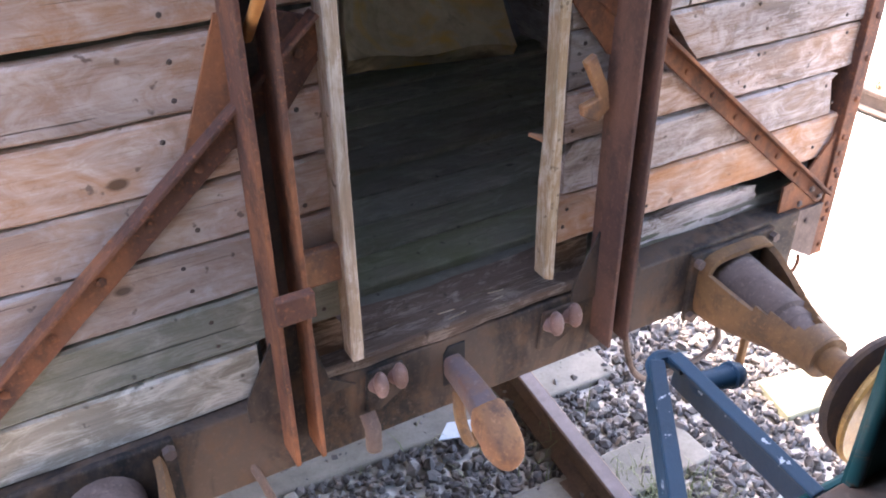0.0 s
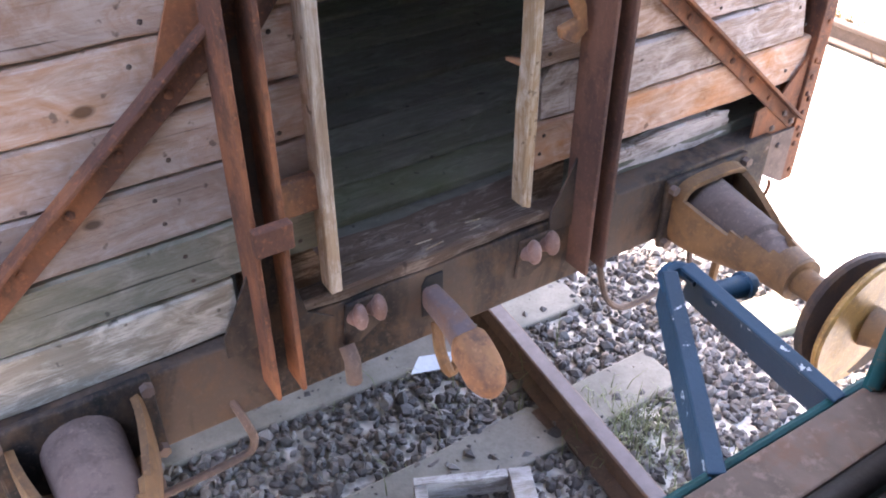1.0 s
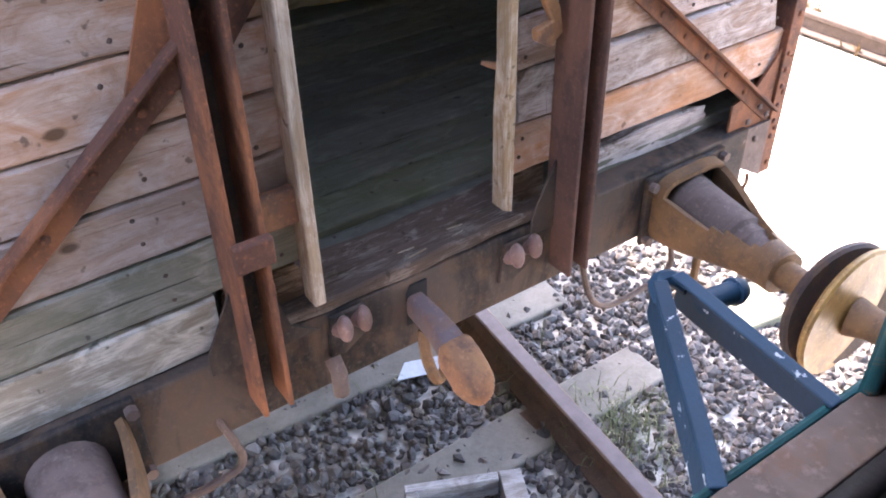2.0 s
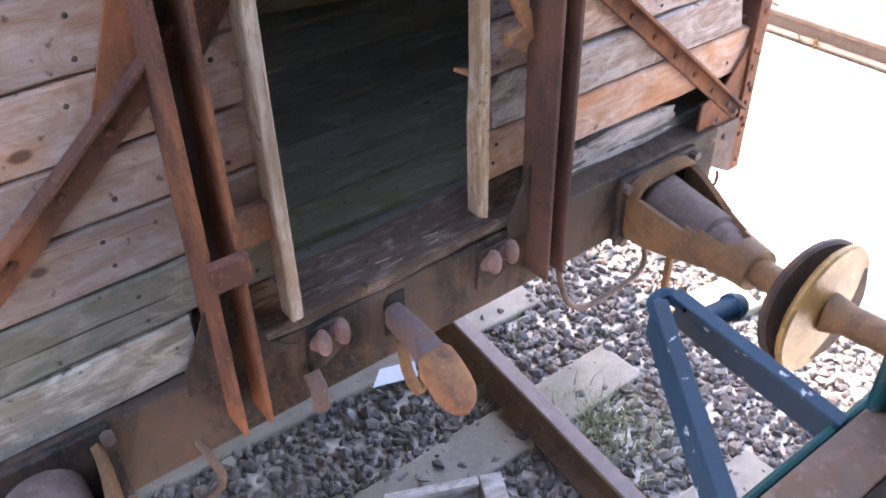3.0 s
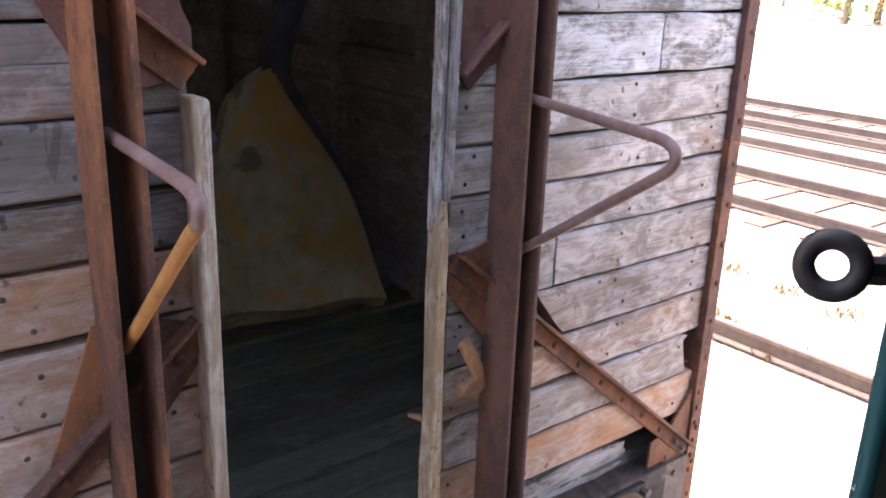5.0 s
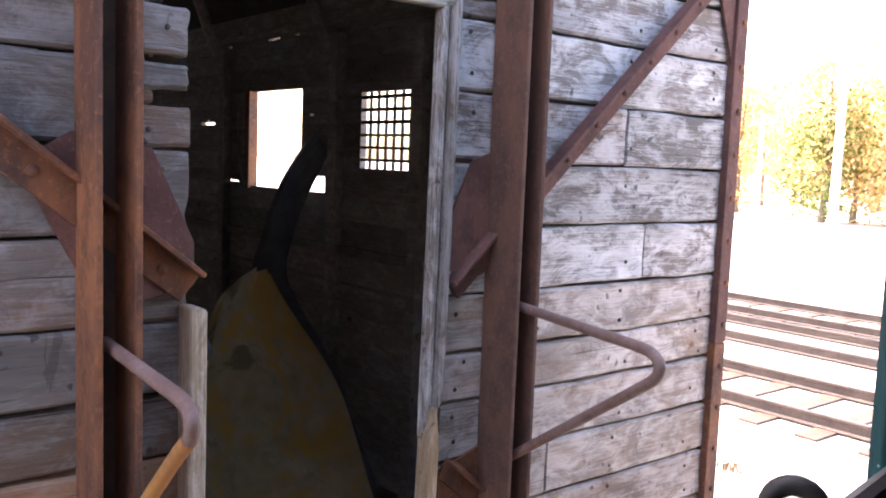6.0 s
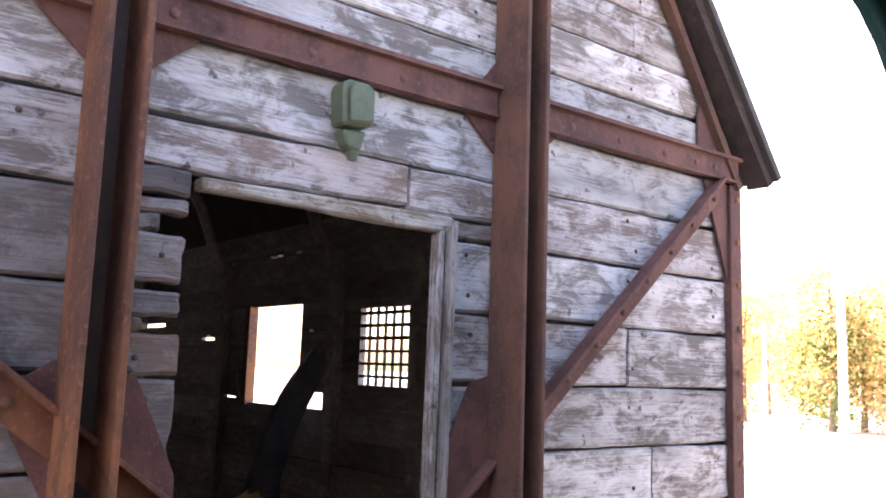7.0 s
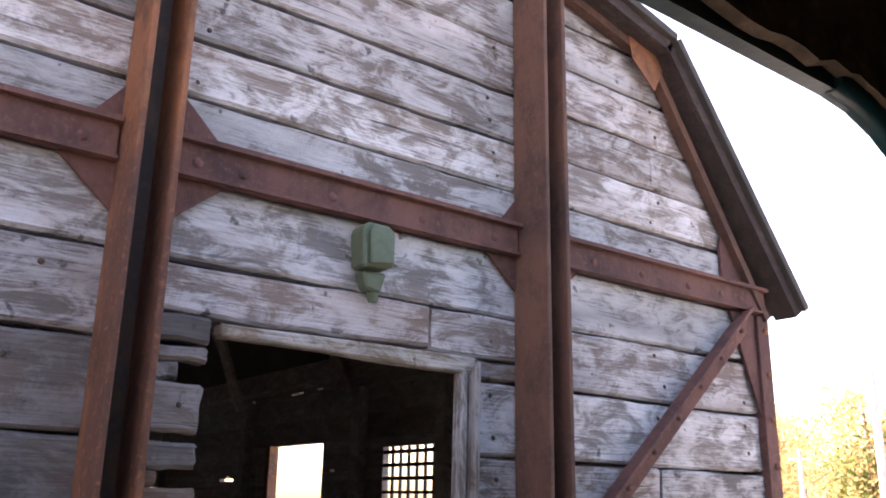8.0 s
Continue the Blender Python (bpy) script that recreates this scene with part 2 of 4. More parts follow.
def gravel():
    a = Mat("ballast_stone")
    isl = a.n.new("ShaderNodeNewGeometry").outputs["Random Per Island"]
    r = a.n.new("ShaderNodeValToRGB")
    a.l.new(isl, r.inputs[0])
    e = r.color_ramp.elements
    e[0].color, e[1].color = (0.055, 0.05, 0.05, 1), (0.22, 0.20, 0.185, 1)
    for p, c in ((0.35, (0.10, 0.093, 0.092, 1)), (0.6, (0.14, 0.112, 0.092, 1)), (0.8, (0.155, 0.143, 0.138, 1))):
        e.new(p).color = c
    f = a.noise(45.0, (1, 1, 1), 5, 0.7)
    c = a.mix(a.math("MULTIPLY", a.ramp(f, 0.45, 0.7), 0.5), r.outputs[0], (0.13, 0.12, 0.115))
    return a.done(c, 0.85, f, 0.4, 0.004)


def groundmat():
    a = Mat("gravel_ground")
    s = a.cells(26.0)
    big, mid = a.noise(0.35, (1, 1, 1), 5, 0.6), a.noise(5.0, (1, 1, 1), 6, 0.7)
    c = a.mix(a.ramp(s, 0.1, 0.6), (0.22, 0.205, 0.19), (0.50, 0.47, 0.43))
    c = a.mix(a.math("MULTIPLY", a.ramp(big, 0.45, 0.6), 0.7), c, (0.55, 0.50, 0.42))
    c = a.mix(a.math("MULTIPLY", a.ramp(mid, 0.5, 0.7), 0.5), c, (0.40, 0.36, 0.29))
    return a.done(c, 0.95, s, 0.6, 0.02)


def leafmat(name, c0, c1, thin=0.0):
    """Leaves; thin: the share of light that shines through them."""
    a = Mat(name)
    isl = a.n.new("ShaderNodeNewGeometry").outputs["Random Per Island"]
    c = a.mix(isl, c0, c1)
    m = a.done(c, 0.7, spec=0.1)
    if thin:
        tr, mx = a.n.new("ShaderNodeBsdfTranslucent"), a.n.new("ShaderNodeMixShader")
        a.l.new(c, tr.inputs[0])
        mx.inputs[0].default_value = thin
        a.l.new(a.b.outputs[0], mx.inputs[1])
        a.l.new(tr.outputs[0], mx.inputs[2])
        a.l.new(mx.outputs[0], a.n["Material Output"].inputs[0])
    return m


M_FOAM, M_STONE, M_GROUND = foam(), gravel(), groundmat()
M_LEAF_GOLD = leafmat("autumn_leaf", (0.55, 0.36, 0.13), (0.80, 0.64, 0.34), 0.6)
M_LEAF_GREEN = leafmat("green_leaf", (0.12, 0.17, 0.05), (0.28, 0.32, 0.11), 0.5)
M_GRASS = leafmat("grass_blade", (0.11, 0.13, 0.06), (0.27, 0.27, 0.17))
M_DRY = leafmat("dry_weed", (0.10, 0.065, 0.03), (0.24, 0.16, 0.08))
M_BARK = plain("bark", (0.26, 0.20, 0.15), 0.9, 0.35, 4.0, 0.5)
M_POLE = plain("pale_pole", (0.42, 0.40, 0.37), 0.8, 0.15, 3.0, 0.2)
M_PAPER = plain("pale_scrap", (0.50, 0.55, 0.62), 0.6, 0.15, 9.0, 0.1)
M_GREYWOOD = wood("grey_crate_wood", (0.24, 0.22, 0.21), (0.38, 0.36, 0.36), (0.18, 0.15, 0.12), 0.5, 0.4)


# ---- mesh helpers ----
def part(name, bm, material, parent=None, label="", smooth=False):
    bmesh.ops.recalc_face_normals(bm, faces=bm.faces[:])
    me = bpy.data.meshes.new(name)
    bm.to_mesh(me)
    bm.free()
    me.materials.append(material)
    if smooth:
        me.polygons.foreach_set("use_smooth", [True] * len(me.polygons))
        me.set_sharp_from_angle(angle=radians(40))
    ob = new(name, me)
    if parent is not None:
        ob.parent = parent
    if label:
        tagged(ob, label)
    return ob


def thing(name, label, category, group="", at=(0, 0, 0), kind=""):
    ob = new(name)
    ob.location = at
    ob.empty_display_size = 0.1
    return tagged(ob, label, category, group, kind)


def add_box(bm, x0, x1, y0, y1, z0, z1, m=None, bevel=0.0):
    r = bmesh.ops.create_cube(bm, size=1.0)["verts"]
    mm = Matrix.Translation(((x0 + x1) / 2, (y0 + y1) / 2, (z0 + z1) / 2)) @ Matrix.Diagonal((abs(x1 - x0), abs(y1 - y0), abs(z1 - z0), 1))
    bmesh.ops.transform(bm, matrix=(m @ mm) if m else mm, verts=r)
    if bevel:
        es = list({e for v in r for e in v.link_edges})
        bmesh.ops.bevel(bm, geom=es, offset=bevel, segments=2, affect="EDGES", profile=0.5)
    return bm


def box(x0, x1, y0, y1, z0, z1, bevel=0.003, m=None):
    return add_box(bmesh.new(), x0, x1, y0, y1, z0, z1, m, bevel)


def bar(a, b, width, thick, up=(0, -1, 0), bevel=0.002):
    """A flat bar from a to b: its thickness lies along up, its width across it."""
    a, b, up = Vector(a), Vector(b), Vector(up)
    d = (b - a)
    ax = d.normalized()
    side = ax.cross(up).normalized()
    n = side.cross(ax).normalized()
    m = Matrix((ax, side, n)).transposed().to_4x4()
    m.translation = (a + b) / 2
    L = d.length
    return box(-L / 2, L / 2, -width / 2, width / 2, -thick / 2, thick / 2, bevel, m)


def add_cyl(bm, a, b, r0, r1=None, seg=20, caps=True):
    a, b = Vector(a), Vector(b)
    d = b - a
    m = Matrix.Translation((a + b) / 2) @ d.to_track_quat("Z", "Y").to_matrix().to_4x4()
    bmesh.ops.create_cone(bm, cap_ends=caps, segments=seg, radius1=r0, radius2=r0 if r1 is None else r1, depth=d.length, matrix=m)
    return bm


def cyl(a, b, r0, r1=None, seg=20):
    return add_cyl(bmesh.new(), a, b, r0, r1, seg)


def tube(points, r, seg=10, bm=None):
    """A round pipe along the points, with mitred bends."""
    bm = bm or bmesh.new()
    pts = [Vector(p) for p in points]
    rings, last = [], None
    for i, p in enumerate(pts):
        t = (pts[min(i + 1, len(pts) - 1)] - pts[max(i - 1, 0)]).normalized()
        ref = last if last is not None else (Vector((0, 0, 1)) if abs(t.z) < 0.9 else Vector((1, 0, 0)))
        s = t.cross(ref).normalized()
        u = s.cross(t).normalized()
        last = u
        rr = r[i] if isinstance(r, (list, tuple)) else r
        rings.append([bm.verts.new(p + rr * (math.cos(k * math.tau / seg) * s + math.sin(k * math.tau / seg) * u)) for k in range(seg)])
    for a, b in zip(rings, rings[1:]):
        for k in range(seg):
            bm.faces.new((a[k], a[(k + 1) % seg], b[(k + 1) % seg], b[k]))
    bm.faces.new(rings[0][::-1])
    bm.faces.new(rings[-1])
    return bm


def smooth_path(points, n=6):
    """Catmull-Rom through the points."""
    p = [Vector(q) for q in points]
    p = [p[0] * 2 - p[1]] + p + [p[-1] * 2 - p[-2]]
    out = []
    for i in range(1, len(p) - 2):
        for k in range(n):
            t = k / n
            a, b, c, d = p[i - 1:i + 3]
            out.append(0.5 * (2 * b + (c - a) * t + (2 * a - 5 * b + 4 * c - d) * t * t + (3 * b - a - 3 * c + d) * t ** 3))
    return out + [p[-2]]


def prism(outline, lo, hi, axis="y", bevel=0.0):
    """A flat plate: an outline in the plane across the axis, from lo to hi along it."""
    bm = bmesh.new()
    place = {"y": lambda u, v, w: (u, w, v), "x": lambda u, v, w: (w, u, v), "z": lambda u, v, w: (u, v, w)}[axis]
    a = [bm.verts.new(place(u, v, lo)) for u, v in outline]
    b = [bm.verts.new(place(u, v, hi)) for u, v in outline]
    n = len(a)
    bm.faces.new(a)
    bm.faces.new(b[::-1])
    for i in range(n):
        bm.faces.new((a[i], a[(i + 1) % n], b[(i + 1) % n], b[i]))
    if bevel:
        bmesh.ops.recalc_face_normals(bm, faces=bm.faces[:])
        bmesh.ops.bevel(bm, geom=bm.edges[:], offset=bevel, segments=1, affect="EDGES")
    return bm


def board(x0, x1, z0, z1, y0, thick, seed=0, rough=0.003, end=0.0, x1_top=None, x0_top=None):
    """A horizontal board: rounded arrises, edges that wander, ragged or slanted ends."""
    rng = random.Random(seed)
    n = max(3, int((x1 - x0) / 0.06))
    bm, c = bmesh.new(), min(0.006, thick / 3)
    e0, e1 = rng.uniform(0, end), rng.uniform(0, end)
    rings = []
    ph = [rng.uniform(0, 9) for _ in range(6)]
    bow = rng.uniform(-0.003, 0.003)
    cup, lean = rng.uniform(0.001, 0.0038) * min(1.0, (z1 - z0) / 0.12), rng.uniform(0.42, 0.7)
    for i in range(n + 1):
        f = i / n
        dz0 = rough * (math.sin(ph[0] + f * 7) + rng.uniform(-0.8, 0.8)) * 0.7
        dz1 = rough * (math.sin(ph[1] + f * 6) + rng.uniform(-0.8, 0.8)) * 0.7
        dy = bow * math.sin(f * math.pi) + rng.uniform(-0.0012, 0.0012)
        lo, hi = z0 + dz0, z1 + dz1
        mid = lo + (hi - lo) * lean
        prof = [(y0, lo + c), (y0 + cup * 0.7, mid - (mid - lo) * 0.5), (y0 + cup, mid), (y0 + cup * 0.6, mid + (hi - mid) * 0.55), (y0, hi - c), (y0 + c, hi), (y0 + thick, hi), (y0 + thick, lo), (y0 + c, lo)]
        ring = []
        for y, z in prof:
            g = (z - z0) / (z1 - z0)
            xa = x0 + ((x0_top - x0) * g if x0_top is not None else 0)
            xb = x1 + ((x1_top - x1) * g if x1_top is not None else 0)
            x = xa + (xb - xa) * f
            if i == 0 and end:
                x += rng.uniform(0, e0)
            if i == n and end:
                x -= rng.uniform(0, e1)
            ring.append(bm.verts.new((x, y + dy, z)))
        rings.append(ring)
    for a, b in zip(rings, rings[1:]):
        for k in range(9):
            bm.faces.new((a[k], b[k], b[(k + 1) % 9], a[(k + 1) % 9]))
    bm.faces.new(rings[0])
    bm.faces.new(rings[-1][::-1])
    return bm


# ---- the goods wagon: end wall ----
HALF = 1.28          # half the body's width
DOOR_L, DOOR_R, DOOR_T = -0.241, 0.268, 2.88
SEAMS = [1.175, 1.310, 1.44, 1.57, 1.692, 1.825, 1.957, 2.085, 2.19, 2.311, 2.452, 2.588, 2.727, 2.872, 3.005, 3.14, 3.285, 3.395, 3.512, 3.634, 3.755, 3.88, 4.01]
EAVE_Z, BEND_X, BEND_Z, RIDGE_Z, EAVE_X = 3.13, 0.845, 3.745, 3.97, 1.275


def roof_x(z):
    """Half width of the end wall at the height z."""
    if z <= EAVE_Z:
        return HALF
    if z <= BEND_Z:
        return EAVE_X + (BEND_X - EAVE_X) * (z - EAVE_Z) / (BEND_Z - EAVE_Z)
    return max(0.02, BEND_X * (1 - (z - BEND_Z) / (RIDGE_Z - BEND_Z)))


wagon = thing("goods_wagon", "old timber covered goods wagon with rusty steel framing and weathered planks", "railway wagon")


def plank_material(i, left):
    z = SEAMS[i]
    if left and i == 0:
        return M_PALE
    if left and i == 1:
        return M_GREEN
    if z < (1.66 if left else 1.43):
        return M_LOW
    if z < 2.0:
        return M_LOW if left else M_MID
    if left:
        return M_BARE_SHADED  # bare greyed wood, its tone also darkened for the shade on the left
    return M_MID if z < 2.2 else M_HIGH


for i in range(len(SEAMS) - 1):
    z0, z1 = SEAMS[i] + 0.0034, SEAMS[i + 1] - 0.0034
    if z0 > RIDGE_Z - 0.05:
        continue
    h0, h1 = roof_x(z0), roof_x(min(z1, RIDGE_Z))
    if z1 < DOOR_T:
        # left of the door, with rotten and broken ends at its edge
        gone = {0: -0.44, 12: -0.336, 11: -0.336}.get(i, DOOR_L - 0.004)
        for k, (edge_x, lo, hi) in enumerate({12: ((-0.243, 2.846, 2.869), (-0.288, 2.815, 2.843), (-0.244, 2.737, 2.812)), 11: ((-0.246, 2.682, 2.722), (-0.305, 2.658, 2.678), (-0.243, 2.591, 2.655))}.get(i, ())):
            part("rotten_plank", board(-0.334, edge_x, lo, hi, 0.001, 0.033, 900 + 10 * i + k, 0.002, 0.008), M_BARE_SHADED, wagon)
        part("plank", board(-h0 + 0.01, gone, z0 + (0.012 if i == 6 else 0), z1, 0.0, 0.035, 100 + i, 0.003, 0.035 if i > 9 else 0.012), plank_material(i, True), wagon)
        if i == 0:
            part("plank", board(0.47, 1.07, z0 + 0.002, z1 - 0.050, 0.045, 0.03, 800, 0.010, 0.05, 1.02), M_HIGH, wagon, "broken bleached plank, sunk behind its neighbours")
            continue
        # right of the door; some boards are made of two lengths
        cut = {5: 0.62, 9: 0.93, 11: 0.84}.get(i)
        if i == 4:
            part("plank", board(DOOR_R + 0.03, 0.462, z0, z1, 0.0, 0.035, 204, 0.003, 0.01), M_MID, wagon)
            part("plank", board(0.655, h0 - 0.01, z0, z1, -0.001, 0.035, 234, 0.003, 0.055, None, 0.560), M_MID, wagon, "pale plank broken off raggedly near the post")
            part("rotten_plank", board(0.47, 0.78, z0 - 0.01, z1 - 0.03, 0.045, 0.03, 235, 0.008, 0.05), M_ROT, wagon)
            continue
        if i == 2:
            part("plank", board(DOOR_R + 0.03, 1.20, z0, z1, 0.0, 0.035, 202, 0.003, 0.07), M_MID, wagon)
            continue
        if cut:
            part("plank", board(DOOR_R + 0.03, cut - 0.003, z0, z1, 0.0, 0.035, 200 + i, 0.003, 0.006), plank_material(i, False), wagon)
            part("plank", board(cut, h0 - 0.01, z0, z1, -0.002, 0.035, 230 + i, 0.003, 0.006), plank_material(i, False), wagon)
        else:
            part("plank", board(DOOR_R + 0.03, h0 - 0.01, z0, z1, 0.0, 0.035, 200 + i, 0.003, 0.0), plank_material(i, False), wagon)
    elif z0 < 2.95:
        part("plank", board(-h0 + 0.01, -0.39, z0, z1, 0.0, 0.035, 300 + i, 0.003), M_HIGH, wagon)
        part("plank", board(-0.388, -0.243, z0, z0 + 0.042, 0.001, 0.034, 305 + i, 0.004, 0.012), M_BARE_SHADED, wagon)
        part("plank", board(-0.388, 0.186, z0 + 0.046, z1, 0.0, 0.035, 310 + i, 0.004), M_HIGH, wagon)
        part("plank", board(0.190, 0.44, z0 + 0.042, z1, -0.003, 0.035, 330 + i, 0.003), M_HIGH, wagon)
        part("plank", board(0.298, 0.44, z0, z0 + 0.038, 0.0, 0.035, 335 + i, 0.003), M_BARE_SHADED, wagon)
        part("plank", board(0.442, h0 - 0.01, z0, z1, 0.0, 0.035, 340 + i, 0.003), M_HIGH, wagon)
    else:
        part("plank", board(-h0, h0, z0, z1, 0.0, 0.035, 300 + i, 0.003, 0.0, h1, -h1), M_HIGH, wagon)

# nail heads, two to a board at each stud
nail_bm = bmesh.new()
bmesh.ops.create_icosphere(nail_bm, subdivisions=1, radius=0.0055, matrix=Matrix.Diagonal((1, 0.5, 1, 1)))
nail_me = bpy.data.meshes.new("nail")
nail_bm.to_mesh(nail_me)
nail_bm.free()
nail_me.materials.append(M_RIM)
nr = random.Random(31)
for i in range(1, len(SEAMS) - 4):
    z0, z1 = SEAMS[i], SEAMS[i + 1]
    for x in (-0.93, -0.53, -0.29, 0.335, 0.545, 0.86, 1.17):
        if (x in (-0.29, 0.335) and z1 > 2.9 and z0 < 3.0) or abs(x) > roof_x(z1) - 0.05 or 3.1 < z1 < 3.2:
            continue
        for f in (0.28, 0.74):
            if nr.random() < 0.75:
                nail = new("nail", nail_me)
                nail.parent = wagon
                nail.location = (x + nr.uniform(-0.025, 0.025), 0.0005, z0 + (z1 - z0) * f + nr.uniform(-0.012, 0.012))

# the boards between the door and the posts at the foot, rotten
part("rotten_plank", board(DOOR_L - 0.19, DOOR_L, 1.185, 1.30, 0.02, 0.03, 61, 0.01, 0.04), M_ROT, wagon)
part("rotten_plank", board(DOOR_R, 0.41, 1.185, 1.30, 0.02, 0.03, 62, 0.012, 0.04), M_ROT, wagon)

# headstock, with a rotten ledge board on its top
part("headstock", box(-1.26, 1.13, -0.03, 0.14, 0.975, 1.178, 0.006), M_DARK, wagon, "dark rusty steel end beam")
part("ledge_board", board(-0.41, 0.41, 1.180, 1.215, -0.028, 0.10, 63, 0.006, 0.03), M_ROT, wagon, "split rotten board under the doorway")
part("ledge_board", board(-0.36, 0.40, 1.19, 1.228, 0.03, 0.09, 64, 0.008, 0.05), M_ROT, wagon)


def channel(x0, x1, z0, z1, depth=0.104, t=0.011):
    bm = bmesh.new()
    add_box(bm, x0, x0 + t, -depth, -0.004, z0, z1, None, 0.003)
    add_box(bm, x1 - t, x1, -depth, -0.004, z0, z1, None, 0.003)
    return bm


post_l = part("end_post", channel(-0.424, -0.356, 1.048, 3.86), M_RUST, wagon, "rusty steel channel post beside the doorway")
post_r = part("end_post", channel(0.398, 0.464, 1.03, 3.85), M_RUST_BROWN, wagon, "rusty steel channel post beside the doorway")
# webs in a darker steel: shade deep in the channels put into the colour
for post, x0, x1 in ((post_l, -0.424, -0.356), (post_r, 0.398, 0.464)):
    part("post_web", box(x0 + 0.0112, x1 - 0.0112, -0.014, -0.004, 1.05, 3.85, 0.0), M_RIM, post, "web of the channel, coloured dark for the shade between its flanges")
part("clamp", box(-0.428, -0.352, -0.128, -0.105, 1.43, 1.487, 0.004), M_RUST, post_l, "rusty clamp plate across the channel")
part("clamp_arm", box(-0.345, -0.235, -0.03, -0.006, 1.425, 1.505, 0.004), M_LUG, post_l)
for x0, x1, s in ((-0.49, -0.25, -1), (0.33, 0.54, 1)):
    foot = [(x0 + 0.0, 1.15), (x1, 1.15), (x1 - 0.06 if s < 0 else x1, 1.19), (x1 - 0.10, 1.36), (x0 + 0.08, 1.36), (x0, 1.2)]
    part("foot_gusset", prism(foot, -0.036, -0.030 + 0.0, "y"), M_DARK, wagon, "dark steel gusset at the foot of a post")

# horizontal beam
for x0, x1 in ((-1.27, -0.427), (-0.353, 0.395), (0.467, 1.27)):
    bm = box(x0, x1, -0.022, -0.004, 3.135, 3.205, 0.003)
    add_box(bm, x0, x1, -0.036, -0.022, 3.195, 3.204)
    add_box(bm, x0, x1, -0.030, -0.022, 3.136, 3.142)
    part("cross_beam", bm, M_RUST_PINK, wagon, "faded red riveted steel beam across the gable")


def rivets(parent, pts, r=0.011, y=-0.035, mat=None):
    for x, z in pts:
        bm = bmesh.new()
        bmesh.ops.create_icosphere(bm, subdivisions=1, radius=r, matrix=Matrix.Translation((x, y, z)) @ Matrix.Diagonal((1, 0.6, 1, 1)))
        part("rivet", bm, mat or M_RUST_PINK, parent, smooth=True)


rivets(wagon, [(x / 100, 3.163) for x in (-75, -62, -48, -30, -22, -5, 15, 33, 54, 62, 78, 95, 108, 116, 124)], 0.010, -0.022)


def brace(a, b, name="diagonal_brace", mat=None, w=0.052):
    """An angle bar: a flat leg on the planks and a leg that stands out."""
    a, b = Vector((a[0], -0.010, a[1])), Vector((b[0], -0.010, b[1]))
    bm = bar(a, b, w, 0.012)
    d = (b - a).normalized()
    side = d.cross(Vector((0, -1, 0))).normalized()
    if side.z < 0:
        side = -side
    o = side * (w / 2 - 0.005)
    m2 = bar(a + o + Vector((0, -0.012, 0)), b + o + Vector((0, -0.012, 0)), 0.009, 0.036)
    me = bpy.data.meshes.new("leg")
    m2.to_mesh(me)
    m2.free()
    bm.from_mesh(me)
    bpy.data.meshes.remove(me)
    ob = part(name, bm, mat or M_RUST, wagon, "riveted rusty angle-iron brace laid across the planks")
    n = int((b - a).length / 0.12)
    rivets(ob, [((a + (b - a) * (k + 0.5) / n).x, (a + (b - a) * (k + 0.5) / n).z - 0.005) for k in range(n)], 0.010, -0.018, mat or M_RUST)
    return ob


brace((-1.24, 1.106), (-0.248, 1.945), w=0.060)
brace((0.30, 1.956), (1.225, 1.188), w=0.046)
brace((-1.20, 3.12), (-0.247, 2.368), w=0.060)
brace((0.305, 2.327), (1.206, 3.127), mat=M_RUST_PINK, w=0.050)


def gusset(outline, mat=None):
    return part("gusset_plate", prism(outline, -0.0105, -0.0035, "y"), mat or M_RUST_PINK, wagon, "faded red gusset plate with cut corners")


for s, cx in ((-1, -0.39), (1, 0.437)):
    gusset([(cx - 0.12, 3.135), (cx - 0.09, 3.195), (cx - 0.025, 3.278), (cx + 0.065, 3.274), (cx + 0.14, 3.20), (cx + 0.14, 3.13), (cx + 0.06, 3.065), (cx - 0.03, 3.055)])
    def flip(pts):
        return [(x if s < 0 else 0.04 - x, z) for x, z in pts]

    gusset(flip([(-0.24, 2.37), (-0.24, 2.44), (-0.31, 2.59), (-0.37, 2.61), (-0.43, 2.61), (-0.505, 2.56), (-0.41, 2.38), (-0.33, 2.35)]))
    gusset(flip([(-0.43, 1.985), (-0.52, 1.745), (-0.44, 1.745), (-0.35, 1.765), (-0.25, 1.89), (-0.25, 1.95), (-0.36, 1.985)]), M_RUST)
